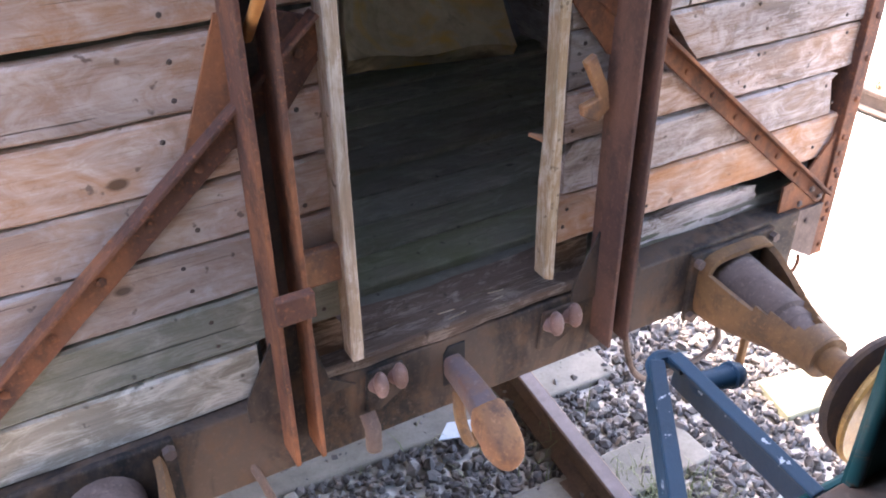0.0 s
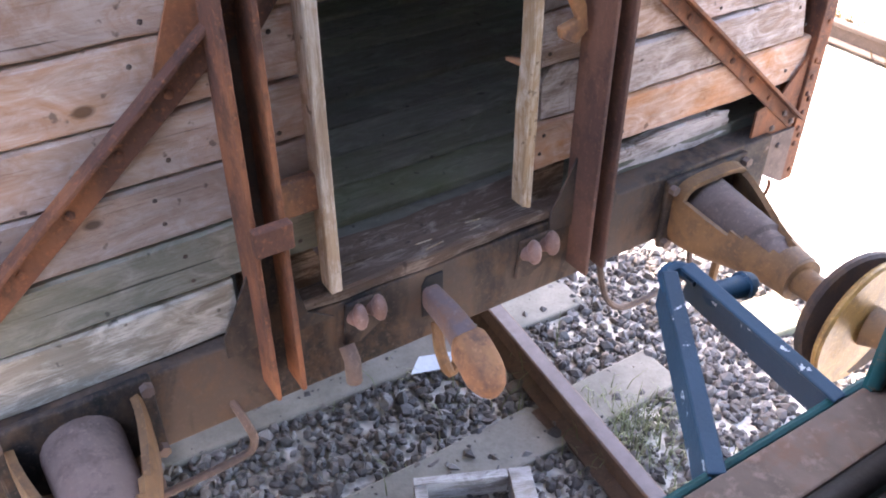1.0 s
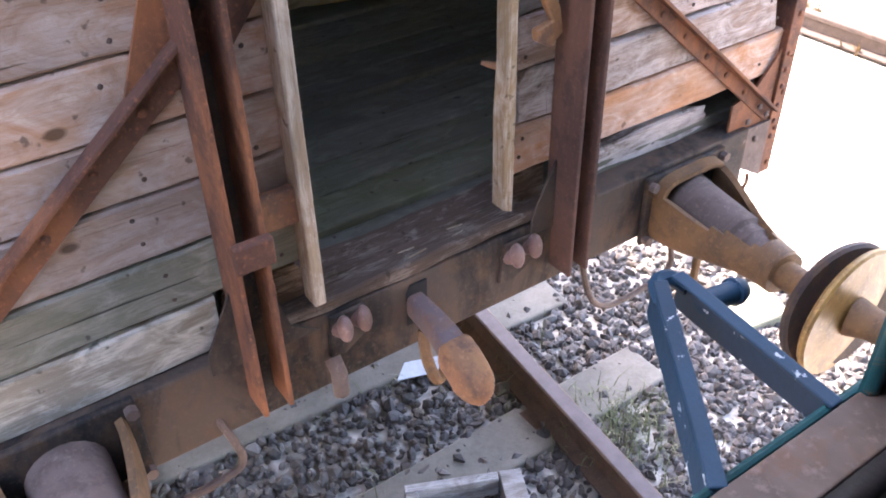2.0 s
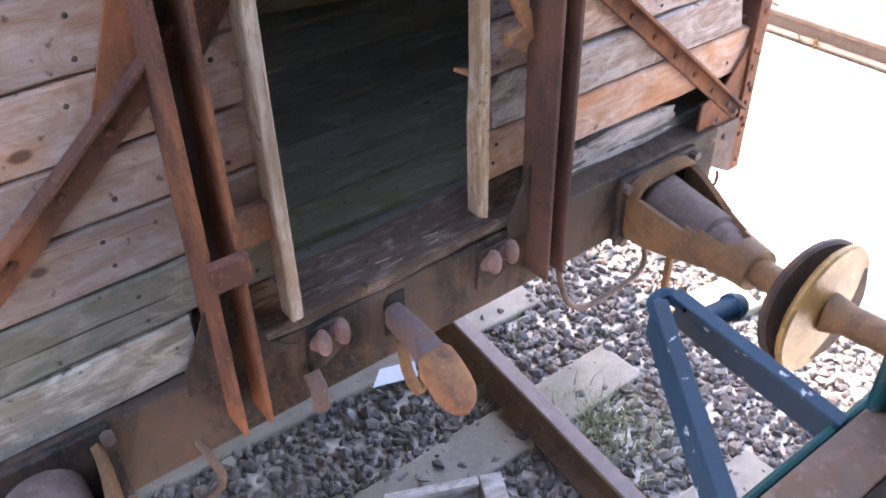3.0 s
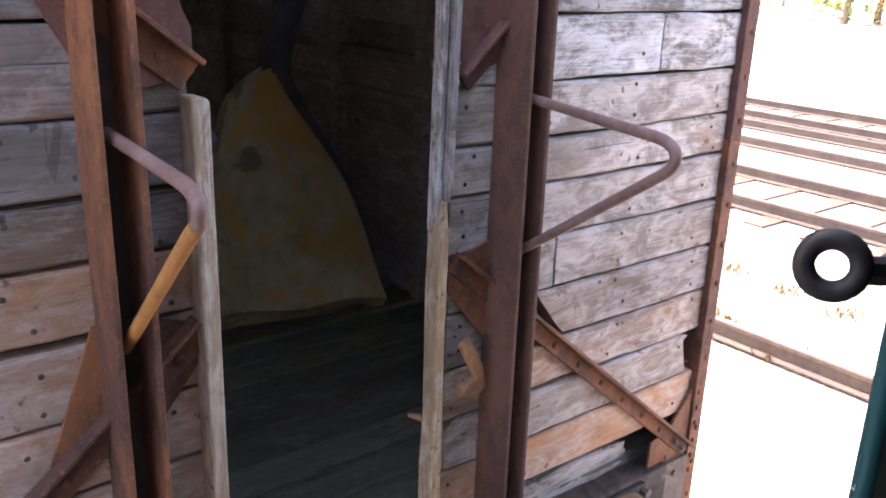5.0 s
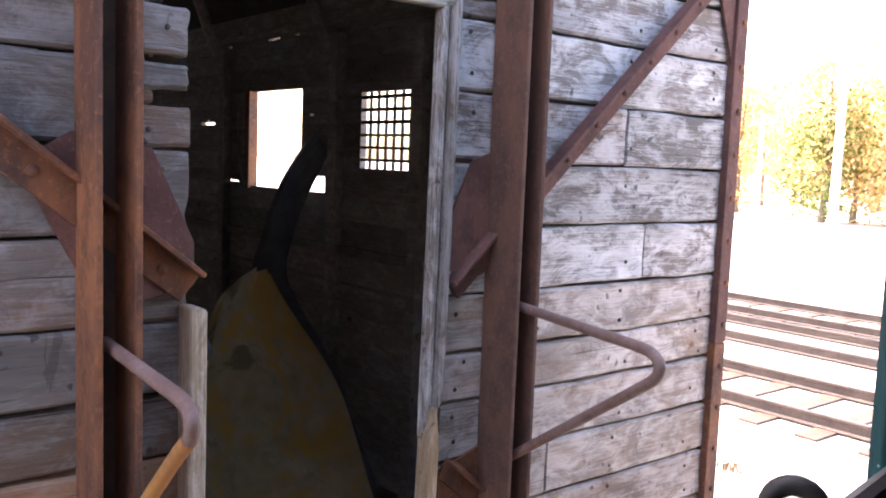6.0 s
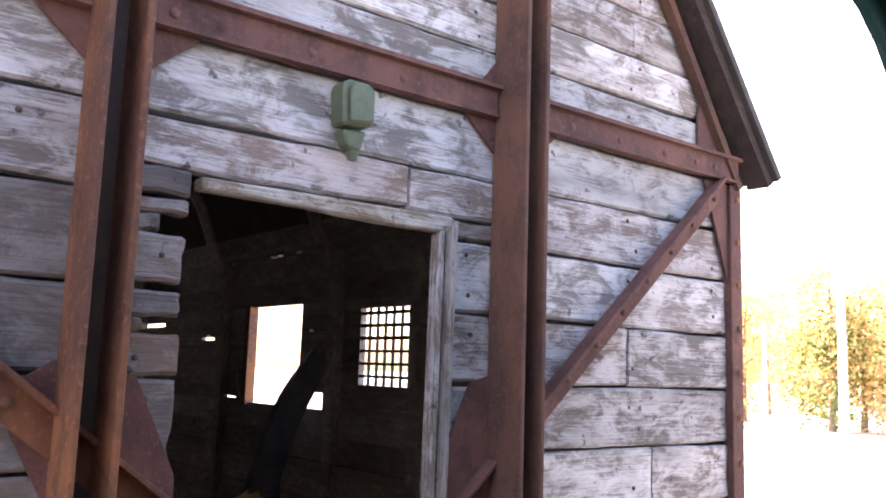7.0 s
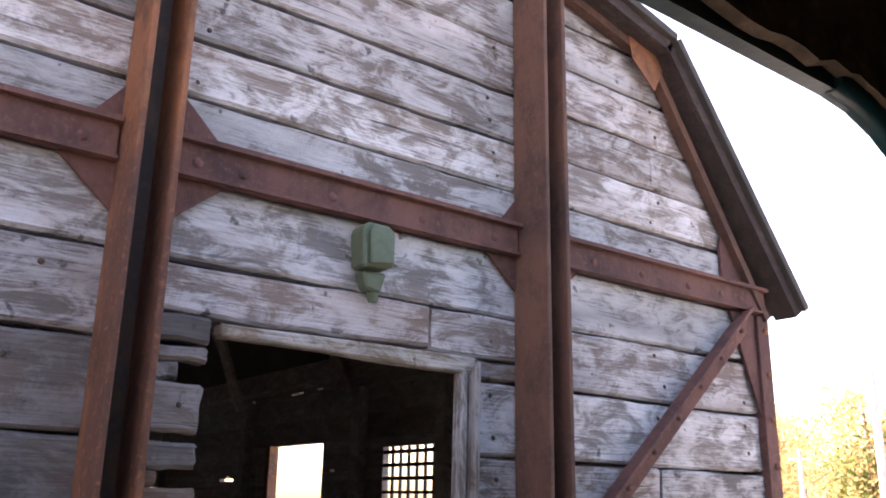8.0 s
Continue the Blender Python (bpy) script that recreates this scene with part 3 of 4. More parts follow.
for s in (-1, 1):
    gusset([(s * 1.26, 3.13), (s * 1.26, 2.86), (s * 1.235, 2.86), (s * 1.13, 3.13)])
    gusset([(s * 1.262, 3.14), (s * 1.235, 3.25), (s * 1.135, 3.375), (s * 1.105, 3.30), (s * 1.108, 3.14)])
    gusset([(s * 1.262, 1.42), (s * 1.262, 1.00), (s * 1.06, 1.11), (s * 1.06, 1.26), (s * 1.15, 1.29)], M_RUST)
    part("corner_plate", prism([(s * 1.232, 0.985), (s * 1.232, 1.17), (s * 1.085, 1.17), (s * 1.085, 1.07)], -0.022, -0.014), M_BORE, wagon, "bolted grey corner plate")
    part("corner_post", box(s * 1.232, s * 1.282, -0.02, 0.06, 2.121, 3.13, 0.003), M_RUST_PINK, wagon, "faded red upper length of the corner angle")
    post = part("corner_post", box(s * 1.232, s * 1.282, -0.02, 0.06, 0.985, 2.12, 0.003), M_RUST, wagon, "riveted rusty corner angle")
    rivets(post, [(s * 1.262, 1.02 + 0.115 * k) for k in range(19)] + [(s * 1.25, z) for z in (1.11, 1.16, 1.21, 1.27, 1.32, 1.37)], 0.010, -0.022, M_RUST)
rivets(wagon, [(1.12, 1.20), (1.16, 1.235), (1.20, 1.20), (1.115, 1.14), (1.17, 1.13)], 0.011, -0.026, M_BORE)

# door frame: thin standing jambs and a painted lintel
part("door_jamb", prism([(-0.258, 1.222), (-0.231, 1.222), (-0.233, 1.7), (-0.232, 2.332), (-0.240, 2.338), (-0.262, 2.339), (-0.261, 1.75)], -0.05, 0.0, "y", 0.003), M_JAMB, wagon, "bare splintered door jamb, broken off at the top")
part("door_jamb", prism([(0.234, 1.262), (0.261, 1.25), (0.262, 1.5), (0.259, 1.8), (0.262, 2.03), (0.252, 2.10), (0.239, 2.04), (0.235, 1.9), (0.238, 1.62), (0.231, 1.5)], -0.045, 0.0, "y", 0.003), M_JAMB, wagon, "bare splintered door jamb, split in the middle")
part("door_jamb", prism([(0.240, 2.03), (0.256, 2.05), (0.266, 2.90), (0.250, 2.876)], -0.022, 0.005, "y", 0.002), M_FRAME, wagon, "flaking white-painted door jamb")
part("door_jamb", prism([(0.2605, 2.09), (0.276, 2.11), (0.288, 2.905), (0.2715, 2.89)], -0.036, 0.005, "y", 0.003), M_FRAME, wagon, "flaking white-painted strip of the door frame")
part("lintel", prism([(-0.235, 2.908), (0.0, 2.911), (0.284, 2.912), (0.284, 2.880), (0.1, 2.881), (-0.05, 2.887), (-0.235, 2.888)], -0.022, 0.010, "y", 0.003), M_LINTEL, wagon, "flaking white-painted lintel over the doorway")

# handrails: bent pipes standing out from the posts
for x, lean, out, low, mt in ((-0.386, -0.022, 0.405, 1.945, M_YELLOW), (0.456, -0.118, 0.505, 1.948, M_MAUVE)):
    z = 2.290
    def at(y, zz):
        return Vector((x + lean * y / out, -y, zz))

    upper = [at(y, z + 0.004 * (1 - y / out)) for y in (0.03, out * 0.35, out * 0.7, out - 0.05)]
    bend = [at(out - 0.022, z - 0.003), at(out - 0.004, z - 0.012), at(out, z - 0.026), at(out - 0.008, z - 0.042)]
    a, b = at(out - 0.035, z - 0.062), at(0.03, low)
    lower = [a.lerp(b, f) for f in (0.0, 0.3, 0.6, 1.0)]
    whole = smooth_path(upper + bend + lower, 4)
    hr = part("handrail", tube(whole[:29] if mt is M_YELLOW else whole, 0.0100, 10), M_MAUVE, wagon, "bent handrail pipe with worn paint", smooth=True)
    if mt is M_YELLOW:
        part("lower_arm", tube(whole[28:], 0.0104, 10), M_YELLOW, hr, "lower arm with ochre yellow paint", smooth=True)

# latch lever beside the doorway
bm = prism([(0.30, 1.775), (0.325, 1.79), (0.365, 1.715), (0.375, 1.66), (0.345, 1.635), (0.305, 1.655), (0.30, 1.68), (0.345, 1.69)], -0.052, -0.034, "y", 0.003)
part("latch", bm, M_LUG, wagon, "rusty bent latch lever")
part("peg", tube([(0.215, 0.02, 1.61), (0.245, 0.0, 1.60)], [0.005, 0.010], 8), M_LUG, wagon)

part("peg", tube([(-0.236, 0.02, 2.255), (-0.215, 0.022, 2.253), (-0.203, 0.024, 2.252), (-0.198, 0.024, 2.252)], [0.012, 0.018, 0.020, 0.012], 12), M_BLACK, wagon, "dark round peg on the door jamb", smooth=True)

# lugs, draw hook and link on the headstock
def lug(x, z):
    bm = bmesh.new()
    bmesh.ops.create_uvsphere(bm, u_segments=14, v_segments=9, radius=1.0, matrix=Matrix.Translation((x, -0.066, z)) @ Matrix.Diagonal((0.0165, 0.022, 0.034, 1)))
    add_cyl(bm, (x, -0.03, z - 0.02), (x, -0.062, z - 0.008), 0.022, 0.018, 12)
    return part("lug", bm, M_MAUVE, wagon, "rounded rusty lug on the end beam", smooth=True)


for xs, z in (((-0.205, -0.158), 1.150), ((0.262, 0.316), 1.136)):
    for x in xs:
        lug(x, z + (0.006 if x == xs[1] else 0))
    part("lug_plate", prism([(xs[0] - 0.02, z + 0.02), (xs[1] + 0.022, z + 0.02), (xs[1] + 0.02, z - 0.06), (xs[0] + 0.01, z - 0.095), (xs[0] - 0.03, z - 0.09)], -0.040, -0.030, "y", 0.003), M_DARK, wagon)


def swept(path, width, depth, power=0.45, seg=16):
    """A bar of changing section along a path in a vertical plane."""
    bm, rings, n = bmesh.new(), [], len(path)
    for i, p in enumerate(path):
        t = (path[min(i + 1, n - 1)] - path[max(i - 1, 0)]).normalized()
        u = Vector((1, 0, 0))
        v = u.cross(t).normalized()
        f = i / (n - 1)
        w, h = width(f), depth(f)
        rings.append([bm.verts.new(p + u * w * math.copysign(abs(math.cos(a)) ** power, math.cos(a)) + v * h * math.copysign(abs(math.sin(a)) ** power, math.sin(a))) for a in [(k + 0.5) * math.tau / seg for k in range(seg)]])
    for a, b in zip(rings, rings[1:]):
        for k in range(seg):
            bm.faces.new((a[k], a[(k + 1) % seg], b[(k + 1) % seg], b[k]))
    bm.faces.new(rings[0][::-1])
    bm.faces.new(rings[-1])
    return bm


def tip(f):
    """Rounding towards the end of the hook's head."""
    return 1.0 if f < 0.55 else math.sqrt(max(0.03, 1 - ((f - 0.55) / 0.455) ** 2))


def heel(f):
    """Shoulder where the head begins."""
    return 0.72 + 0.28 * min(1.0, f / 0.12)


shank = smooth_path([(-0.008, -0.02, 1.100), (-0.010, -0.10, 1.098), (-0.013, -0.165, 1.090), (-0.015, -0.215, 1.072)], 5)
head = smooth_path([(-0.012, -0.175, 1.080), (-0.014, -0.225, 1.068), (-0.017, -0.27, 1.045), (-0.018, -0.305, 1.010)], 7)
dh = part("draw_hook", swept(shank, lambda f: 0.022 + 0.010 * f, lambda f: 0.030 + 0.006 * f), M_SHANK, wagon, "heavy rusty draw hook drooping from the end beam", smooth=True)
part("hook_head", swept(head, lambda f: 0.041 * heel(f) * tip(f), lambda f: 0.044 * heel(f) * tip(f), 0.55), M_LUG, dh, "blunt orange-rusted head of the hook", smooth=True)
# black plate paints the shade of the slot; no hole is cut
part("hook_slot", prism([(-0.031, 1.045), (-0.031, 1.135), (-0.018, 1.157), (0.026, 1.157), (0.026, 1.045)], -0.0345, -0.029, "y", 0.001), M_BLACK, dh, "black plate in place of the shaded slot round the hook")
rs = random.Random(77)
for k in range(4):
    x, l = rs.uniform(-0.22, 0.20), rs.uniform(0.02, 0.055)
    y, z = rs.uniform(-0.02, 0.03), 1.222
    part("splinter", bar((x, y, z), (x + l, y + rs.uniform(-0.01, 0.006), z + rs.uniform(0.0, 0.008)), 0.0018, 0.002, (0, 0, 1), 0.0), M_JAMB, wagon)
part("link", tube(smooth_path([(-0.02, -0.08, 1.06), (-0.03, -0.11, 1.0), (-0.01, -0.12, 0.93), (0.02, -0.11, 0.96), (0.02, -0.08, 1.05)], 4), 0.014, 8), M_GREASE, dh, "hanging coupling link", smooth=True)
part("hose_stub", tube([(-0.235, -0.05, 1.07), (-0.235, -0.075, 1.045), (-0.235, -0.075, 0.985)], 0.019, 10), M_BORE, wagon, "short stub of brake pipe", smooth=True)


def buffer_gear(cx, cz=1.065, axis_dx=-0.03, bridge=1):
    """Housing with two cheeks and an open top, a plunger in it, a shaft and the disc."""
    top = part("buffer", box(cx - 0.150, cx + 0.150, -0.048, -0.030, cz - 0.105, cz + 0.108, 0.006), M_DARK, wagon, "rusty sprung buffer with an open cast housing")
    bm, rings, steps, seg = bmesh.new(), [], 10, 28
    for i in range(steps + 1):
        f = i / steps
        g = f * f * (3 - 2 * f)
        hw, hh, y = 0.128 - 0.070 * g, 0.105 - 0.047 * g, -0.045 - 0.375 * f
        power = 0.45 + 0.5 * g
        ring = []
        for k in range(seg):
            a = (k + 0.5) * math.tau / seg
            u, v = math.cos(a), math.sin(a)
            ring.append(bm.verts.new((cx + axis_dx * f + hw * math.copysign(abs(u) ** power, u), y, cz + hh * math.copysign(abs(v) ** power, v))))
        rings.append(ring)
    for i in range(steps):
        for k in range(seg):
            top_k = abs(k - 6.5) < (5.2 if i < 5 else 4.2 - 0.7 * (i - 5))
            if bridge <= i < steps - 1 and top_k:
                continue
            bm.faces.new((rings[i][k], rings[i][(k + 1) % seg], rings[i + 1][(k + 1) % seg], rings[i + 1][k]))
    bmesh.ops.recalc_face_normals(bm, faces=bm.faces[:])
    bmesh.ops.solidify(bm, geom=bm.faces[:], thickness=0.016)
    part("housing", bm, M_GREASE, top, "ochre rusty casting, open on top", smooth=True)
    for sx in (-1, 1):
        for sz in (-1, 1):
            part("bolt", cyl((cx + sx * 0.137, -0.048, cz + sz * 0.085), (cx + sx * 0.137, -0.066, cz + sz * 0.085), 0.014, 0.014, 6), M_BORE, top)
    a, b = Vector((cx, -0.05, cz)), Vector((cx + axis_dx, -0.42, cz))
    part("plunger", tube([a, a.lerp(b, 0.62), a.lerp(b, 0.64), a.lerp(b, 0.72), a.lerp(b, 0.74), a.lerp(b, 0.84)], [0.078, 0.070, 0.058, 0.058, 0.050, 0.045], 20), M_BORE, top, "dull steel plunger", smooth=True)
    c = b.lerp(a, -0.02)
    part("collar", cyl(b.lerp(a, 0.14), c, 0.062, 0.056, 20), M_GREASE, top, smooth=True)
    e = Vector((cx + axis_dx * 1.5, -0.575, cz + 0.02))
    part("shaft", cyl(c, e, 0.036, 0.036, 16), M_GREASE, top, smooth=True)
    d = (e - c).normalized()
    part("disc", tube([e + d * 0.006, e + d * 0.012, e + d * 0.024, e + d * 0.03], [0.15, 0.162, 0.162, 0.155], 36), M_RIM, top, "round buffer plate", smooth=True)
    return e + d * 0.03


touch = buffer_gear(0.865, 1.06, -0.06)
buffer_gear(-0.795, 1.085, 0.0, 0)
part("brake_pipe", tube(smooth_path([(-0.50, -0.02, 1.03), (-0.482, -0.05, 0.965), (-0.473, -0.05, 0.905), (-0.505, -0.05, 0.877), (-0.64, -0.05, 0.868), (-0.82, -0.05, 0.86)], 6), 0.0095, 8), M_BORE, wagon, "bent rusty pipe under the end beam", smooth=True)
part("brake_pipe", tube(smooth_path([(0.60, 0.06, 0.99), (0.612, 0.06, 0.87), (0.655, 0.06, 0.735), (0.72, 0.06, 0.668), (0.81, 0.06, 0.655), (0.945, 0.06, 0.667), (0.997, 0.06, 0.705), (0.985, 0.06, 0.79), (0.97, 0.06, 0.98)], 6), 0.0095, 8), M_BORE, wagon, "bent rusty pipe under the end beam", smooth=True)
part("step_bracket", tube([(1.13, 0.08, 0.99), (1.16, 0.08, 0.75), (1.155, 0.08, 0.47)], 0.014, 8), M_GREASE, wagon)
part("rope_eye", tube([(1.17 + 0.028 * math.cos(a), -0.01, 0.975 + 0.035 * math.sin(a)) for a in [math.pi * (0.9 + 1.3 * k / 10) for k in range(11)]], 0.006, 6), M_RUST, wagon)

# ---- the goods wagon: body ----
LEN = 6.6


def side_wall(x, sgn):
    """Boards along the side, pierced by two openings on the right."""
    base = [1.2, 1.34, 1.48, 1.62, 1.76, 1.90, 2.04, 2.18, 2.31, 2.45, 2.59, 2.73, 2.87, 3.01, 3.16, 3.285]
    holes = [(1.352, 1.773, 2.541, 2.862), (2.275, 2.806, 2.420, 2.900), (2.055, 2.275, 2.420, 2.495), (3.24, 3.42, 2.735, 2.752), (3.30, 3.34, 2.752, 2.764), (2.93, 3.10, 2.434, 2.443), (2.165, 2.20, 2.768, 2.780),
             (2.31, 2.36, 3.145, 3.156), (2.50, 2.62, 3.140, 3.152), (3.03, 3.07, 3.136, 3.150), (4.18, 4.25, 3.170, 3.190), (3.98, 4.40, 2.822, 2.846), (4.30, 4.62, 2.69, 2.71), (3.82, 3.86, 2.0, 2.025)] if sgn > 0 else []
    rows = sorted(set(base + [z for h in holes for z in h[2:]]))
    for i in range(len(rows) - 1):
        z0, z1 = rows[i], rows[i + 1]
        spans, y = [], 0.04
        for a, b, lo, hi in sorted(holes):
            if lo < (z0 + z1) / 2 < hi:
                spans.append((y, a))
                y = b
        spans.append((y, LEN))
        for a, b in spans:
            part("side_plank", box(x, x + sgn * 0.03, a, b, z0 + (0.003 if z0 in base and sgn < 0 else 0.0), z1 + 0.0005, 0.0), M_INSIDE, wagon)


side_wall(1.25, 1)
side_wall(-1.25, -1)
for z0, z1 in ((1.2, 2.0), (2.004, 2.8), (2.804, 3.75)):
    part("far_wall", box(-1.25, 1.25, LEN, LEN + 0.04, z0, z1, 0.0), M_INSIDE, wagon)
for k in range(46):
    y = 0.045 + k * 0.143
    part("floor_board", box(-1.245, 1.245, y, y + 0.130, 1.17, 1.213 + 0.003 * ((k * 7) % 4), 0.005), M_FLOOR, wagon)
# posts on the inside
for y in (1.32, 1.93, 3.05, 4.3, 5.5):
    part("inner_post", box(1.20, 1.249, y - 0.03, y + 0.03, 1.22, 3.12, 0.003), M_INSIDE, wagon)
    part("inner_post", box(-1.249, -1.20, y - 0.03, y + 0.03, 1.22, 3.12, 0.003), M_INSIDE, wagon)
part("inner_rail", box(1.225, 1.249, 0.05, LEN, 2.16, 2.20, 0.003), M_INSIDE, wagon)
# bent roof ribs, and the roof with its edge boards
OUTER = [(-1.352, 3.148), (-0.878, 3.780), (0.0, 4.0), (0.878, 3.780), (1.352, 3.148)]
for y in (0.9, 2.0, 3.1, 4.2, 5.3):
    part("roof_rib", tube(smooth_path([(-1.2, y, 3.1), (-0.9, y, 3.62), (0, y, 3.86), (0.9, y, 3.62), (1.2, y, 3.1)], 5), 0.028, 6), M_INSIDE, wagon)
for (xa, za), (xb, zb) in zip(OUTER, OUTER[1:]):
    d = Vector((xb - xa, 0, zb - za)).normalized()
    nrm = Vector((-d.z, 0, d.x))
    a, b = Vector((xa, 0, za)), Vector((xb, 0, zb))
    q = [(a.x, a.z), (b.x, b.z), (b.x + nrm.x * 0.02, b.z + nrm.z * 0.02), (a.x + nrm.x * 0.02, a.z + nrm.z * 0.02)]
    part("roof_sheet", prism(q, -0.09, LEN + 0.1, "y"), M_ROOF, wagon, "dark felted roof slope")
    q = [(a.x, a.z), (b.x, b.z), (b.x - nrm.x * 0.03, b.z - nrm.z * 0.03), (a.x - nrm.x * 0.03, a.z - nrm.z * 0.03)]
    part("roof_edge", prism(q, -0.075, -0.012, "y"), M_TRIM, wagon, "dark weathered edge board under the roof")
    ia = a - nrm * 0.032 + (Vector((-0.05 * math.copysign(1, a.x), 0, 0)) if abs(a.x) > 1.2 else Vector())
    ib = b - nrm * 0.032 + (Vector((-0.05 * math.copysign(1, b.x), 0, 0)) if abs(b.x) > 1.2 else Vector())
    q = [(ia.x, ia.z), (ib.x, ib.z), (ib.x - nrm.x * 0.022, ib.z - nrm.z * 0.022), (ia.x - nrm.x * 0.022, ia.z - nrm.z * 0.022)]
    part("gable_angle", prism(q, -0.03, -0.004, "y"), M_RUST_BROWN, wagon, "rusty angle along the gable edge")

for sx in (-1, 1):
    part("gable_plate", prism([(sx * 0.885, 3.72), (sx * 0.86, 3.76), (sx * 0.76, 3.785), (sx * 0.77, 3.72), (sx * 0.85, 3.65)], -0.0325, -0.0315, "y"), M_RUST, wagon)

# underframe and wheels
for x in (-1.05, 1.05):
    part("solebar", box(x - 0.05, x + 0.05, 0.142, LEN, 0.97, 1.168, 0.004), M_DARK, wagon)
for yw in (2.3, 5.2):
    ws = part("axle", cyl((-0.95, yw, 0.46), (0.95, yw, 0.46), 0.065, None, 16), M_DARK, wagon, "dark wheel axle", smooth=True)
    for x in (-0.76, 0.86):
        part("wheel", tube([(x - 0.07, yw, 0.46), (x - 0.068, yw, 0.46), (x - 0.03, yw, 0.46), (x + 0.06, yw, 0.46), (x + 0.062, yw, 0.46)], [0.36, 0.47, 0.47, 0.455, 0.35], 32), M_DARK, ws, smooth=True)
    for sx in (-1, 1):
        part("axle_guard", prism([(yw - 0.25, 0.97), (yw + 0.25, 0.97), (yw + 0.1, 0.36), (yw - 0.1, 0.36)], sx * 1.0, sx * 1.02, "x"), M_DARK, ws)

# window openings in the side wall: frame of the open one, bars of the other
fr = part("window_frame", box(1.235, 1.285, 2.790, 2.835, 2.41, 2.905, 0.002), M_LUG, wagon, "reddish wooden window frame, no glass")
part("cable", tube(smooth_path([(1.235, 2.92, 2.80), (1.232, 2.90, 2.62), (1.228, 2.86, 2.49), (1.236, 2.82, 2.42)], 5), 0.004, 6), M_POLE, wagon, "thin pale hanging cable")
for k in range(7):
    part("bar", box(1.262, 1.272, 1.376 + k * 0.057, 1.386 + k * 0.057, 2.536, 2.867, 0.0), M_BLACK, wagon)
for k in range(6):
    part("bar", box(1.252, 1.260, 1.347, 1.778, 2.572 + k * 0.052, 2.584 + k * 0.052 + 0.003 * (k > 2), 0.0), M_BLACK, wagon)


# ---- things in the wagon ----
def sheet(left, right, th, w=8):
    """A thick sheet between two edges that are smooth curves through a few points."""
    left, right = smooth_path(left, 5), smooth_path(right, 5)
    bm, rows = bmesh.new(), []
    for i, (a, b) in enumerate(zip(left, right)):
        t = (left[min(i + 1, len(left) - 1)] + right[min(i + 1, len(right) - 1)] - left[max(i - 1, 0)] - right[max(i - 1, 0)]).normalized()
        n = (b - a).normalized().cross(t).normalized()
        rows.append([[bm.verts.new(a.lerp(b, k / w) + n * (0.02 * math.sin(k * 1.3 + i * 0.4)) + n * o) for k in range(w + 1)] for o in (0.0, -th)])
    for r0, r1 in zip(rows, rows[1:]):
        for k in range(w):
            bm.faces.new((r0[0][k], r0[0][k + 1], r1[0][k + 1], r1[0][k]))
            bm.faces.new((r0[1][k + 1], r0[1][k], r1[1][k], r1[1][k + 1]))
        for k in (0, w):
            bm.faces.new((r0[0][k], r1[0][k], r1[1][k], r0[1][k]))
    for r in (rows[0], rows[-1]):
        for k in range(w):
            bm.faces.new((r[0][k], r[1][k], r[1][k + 1], r[0][k + 1]))
    return bm


mattress = thing("foam_mattress", "yellow-brown stained foam mattress bent against the inner wall", "mattress", at=(0, 0, 0))
part("front", sheet([(0.41, 1.44, 1.288), (0.46, 1.58, 1.43), (0.58, 1.76, 1.77), (0.73, 1.93, 2.02), (0.88, 2.00, 2.10)],
                    [(1.06, 1.30, 1.282), (1.09, 1.45, 1.39), (1.10, 1.69, 1.64), (1.03, 1.89, 1.90), (0.96, 2.00, 2.08)], 0.095), M_FOAM, mattress, "stained yellow-brown foam face", smooth=True)
part("folded_end", sheet([(1.16, 1.46, 1.24), (1.13, 1.78, 1.62), (0.955, 2.03, 2.00), (0.965, 2.06, 2.20), (1.04, 2.06, 2.46), (1.19, 2.03, 2.70)],
                         [(1.19, 1.48, 1.24), (1.19, 1.82, 1.62), (1.08, 2.05, 2.00), (1.11, 2.07, 2.20), (1.16, 2.05, 2.42), (1.235, 2.01, 2.60)], 0.05, 4), M_CLOTH, mattress, "dark grey end, folded up to the window", smooth=True)

lamp = thing("junction_box", "small green-painted metal box fixed above the doorway", "junction box", at=(0, 0, 0))
part("case", prism([(0.006, 3.040), (0.002, 3.110), (0.012, 3.124), (0.062, 3.124), (0.070, 3.110), (0.070, 3.046)], -0.050, -0.002, "y", 0.005), M_BOX, lamp)
part("lid", prism([(0.016, 3.044), (0.013, 3.106), (0.022, 3.117), (0.056, 3.117), (0.064, 3.106), (0.064, 3.050)], -0.060, -0.051, "y", 0.003), M_BOX, lamp)
part("clip", prism([(0.024, 3.004), (0.052, 3.000), (0.064, 3.038), (0.014, 3.036)], -0.036, -0.004, "y", 0.004), M_BOX, lamp)
part("gland", cyl((0.046, -0.02, 2.985), (0.044, -0.02, 3.005), 0.009, 0.012, 10), M_BOX, lamp)

# ---- the vehicle that the view is from: end wall with a rounded window ----
cab = thing("motor_carriage", "teal-painted rail carriage with a rounded open end window", "railway carriage")
WX0, WX1, WZ0, WZ1, RAD = -1.30, -0.284, 1.880, 2.830, 0.115
ring = []
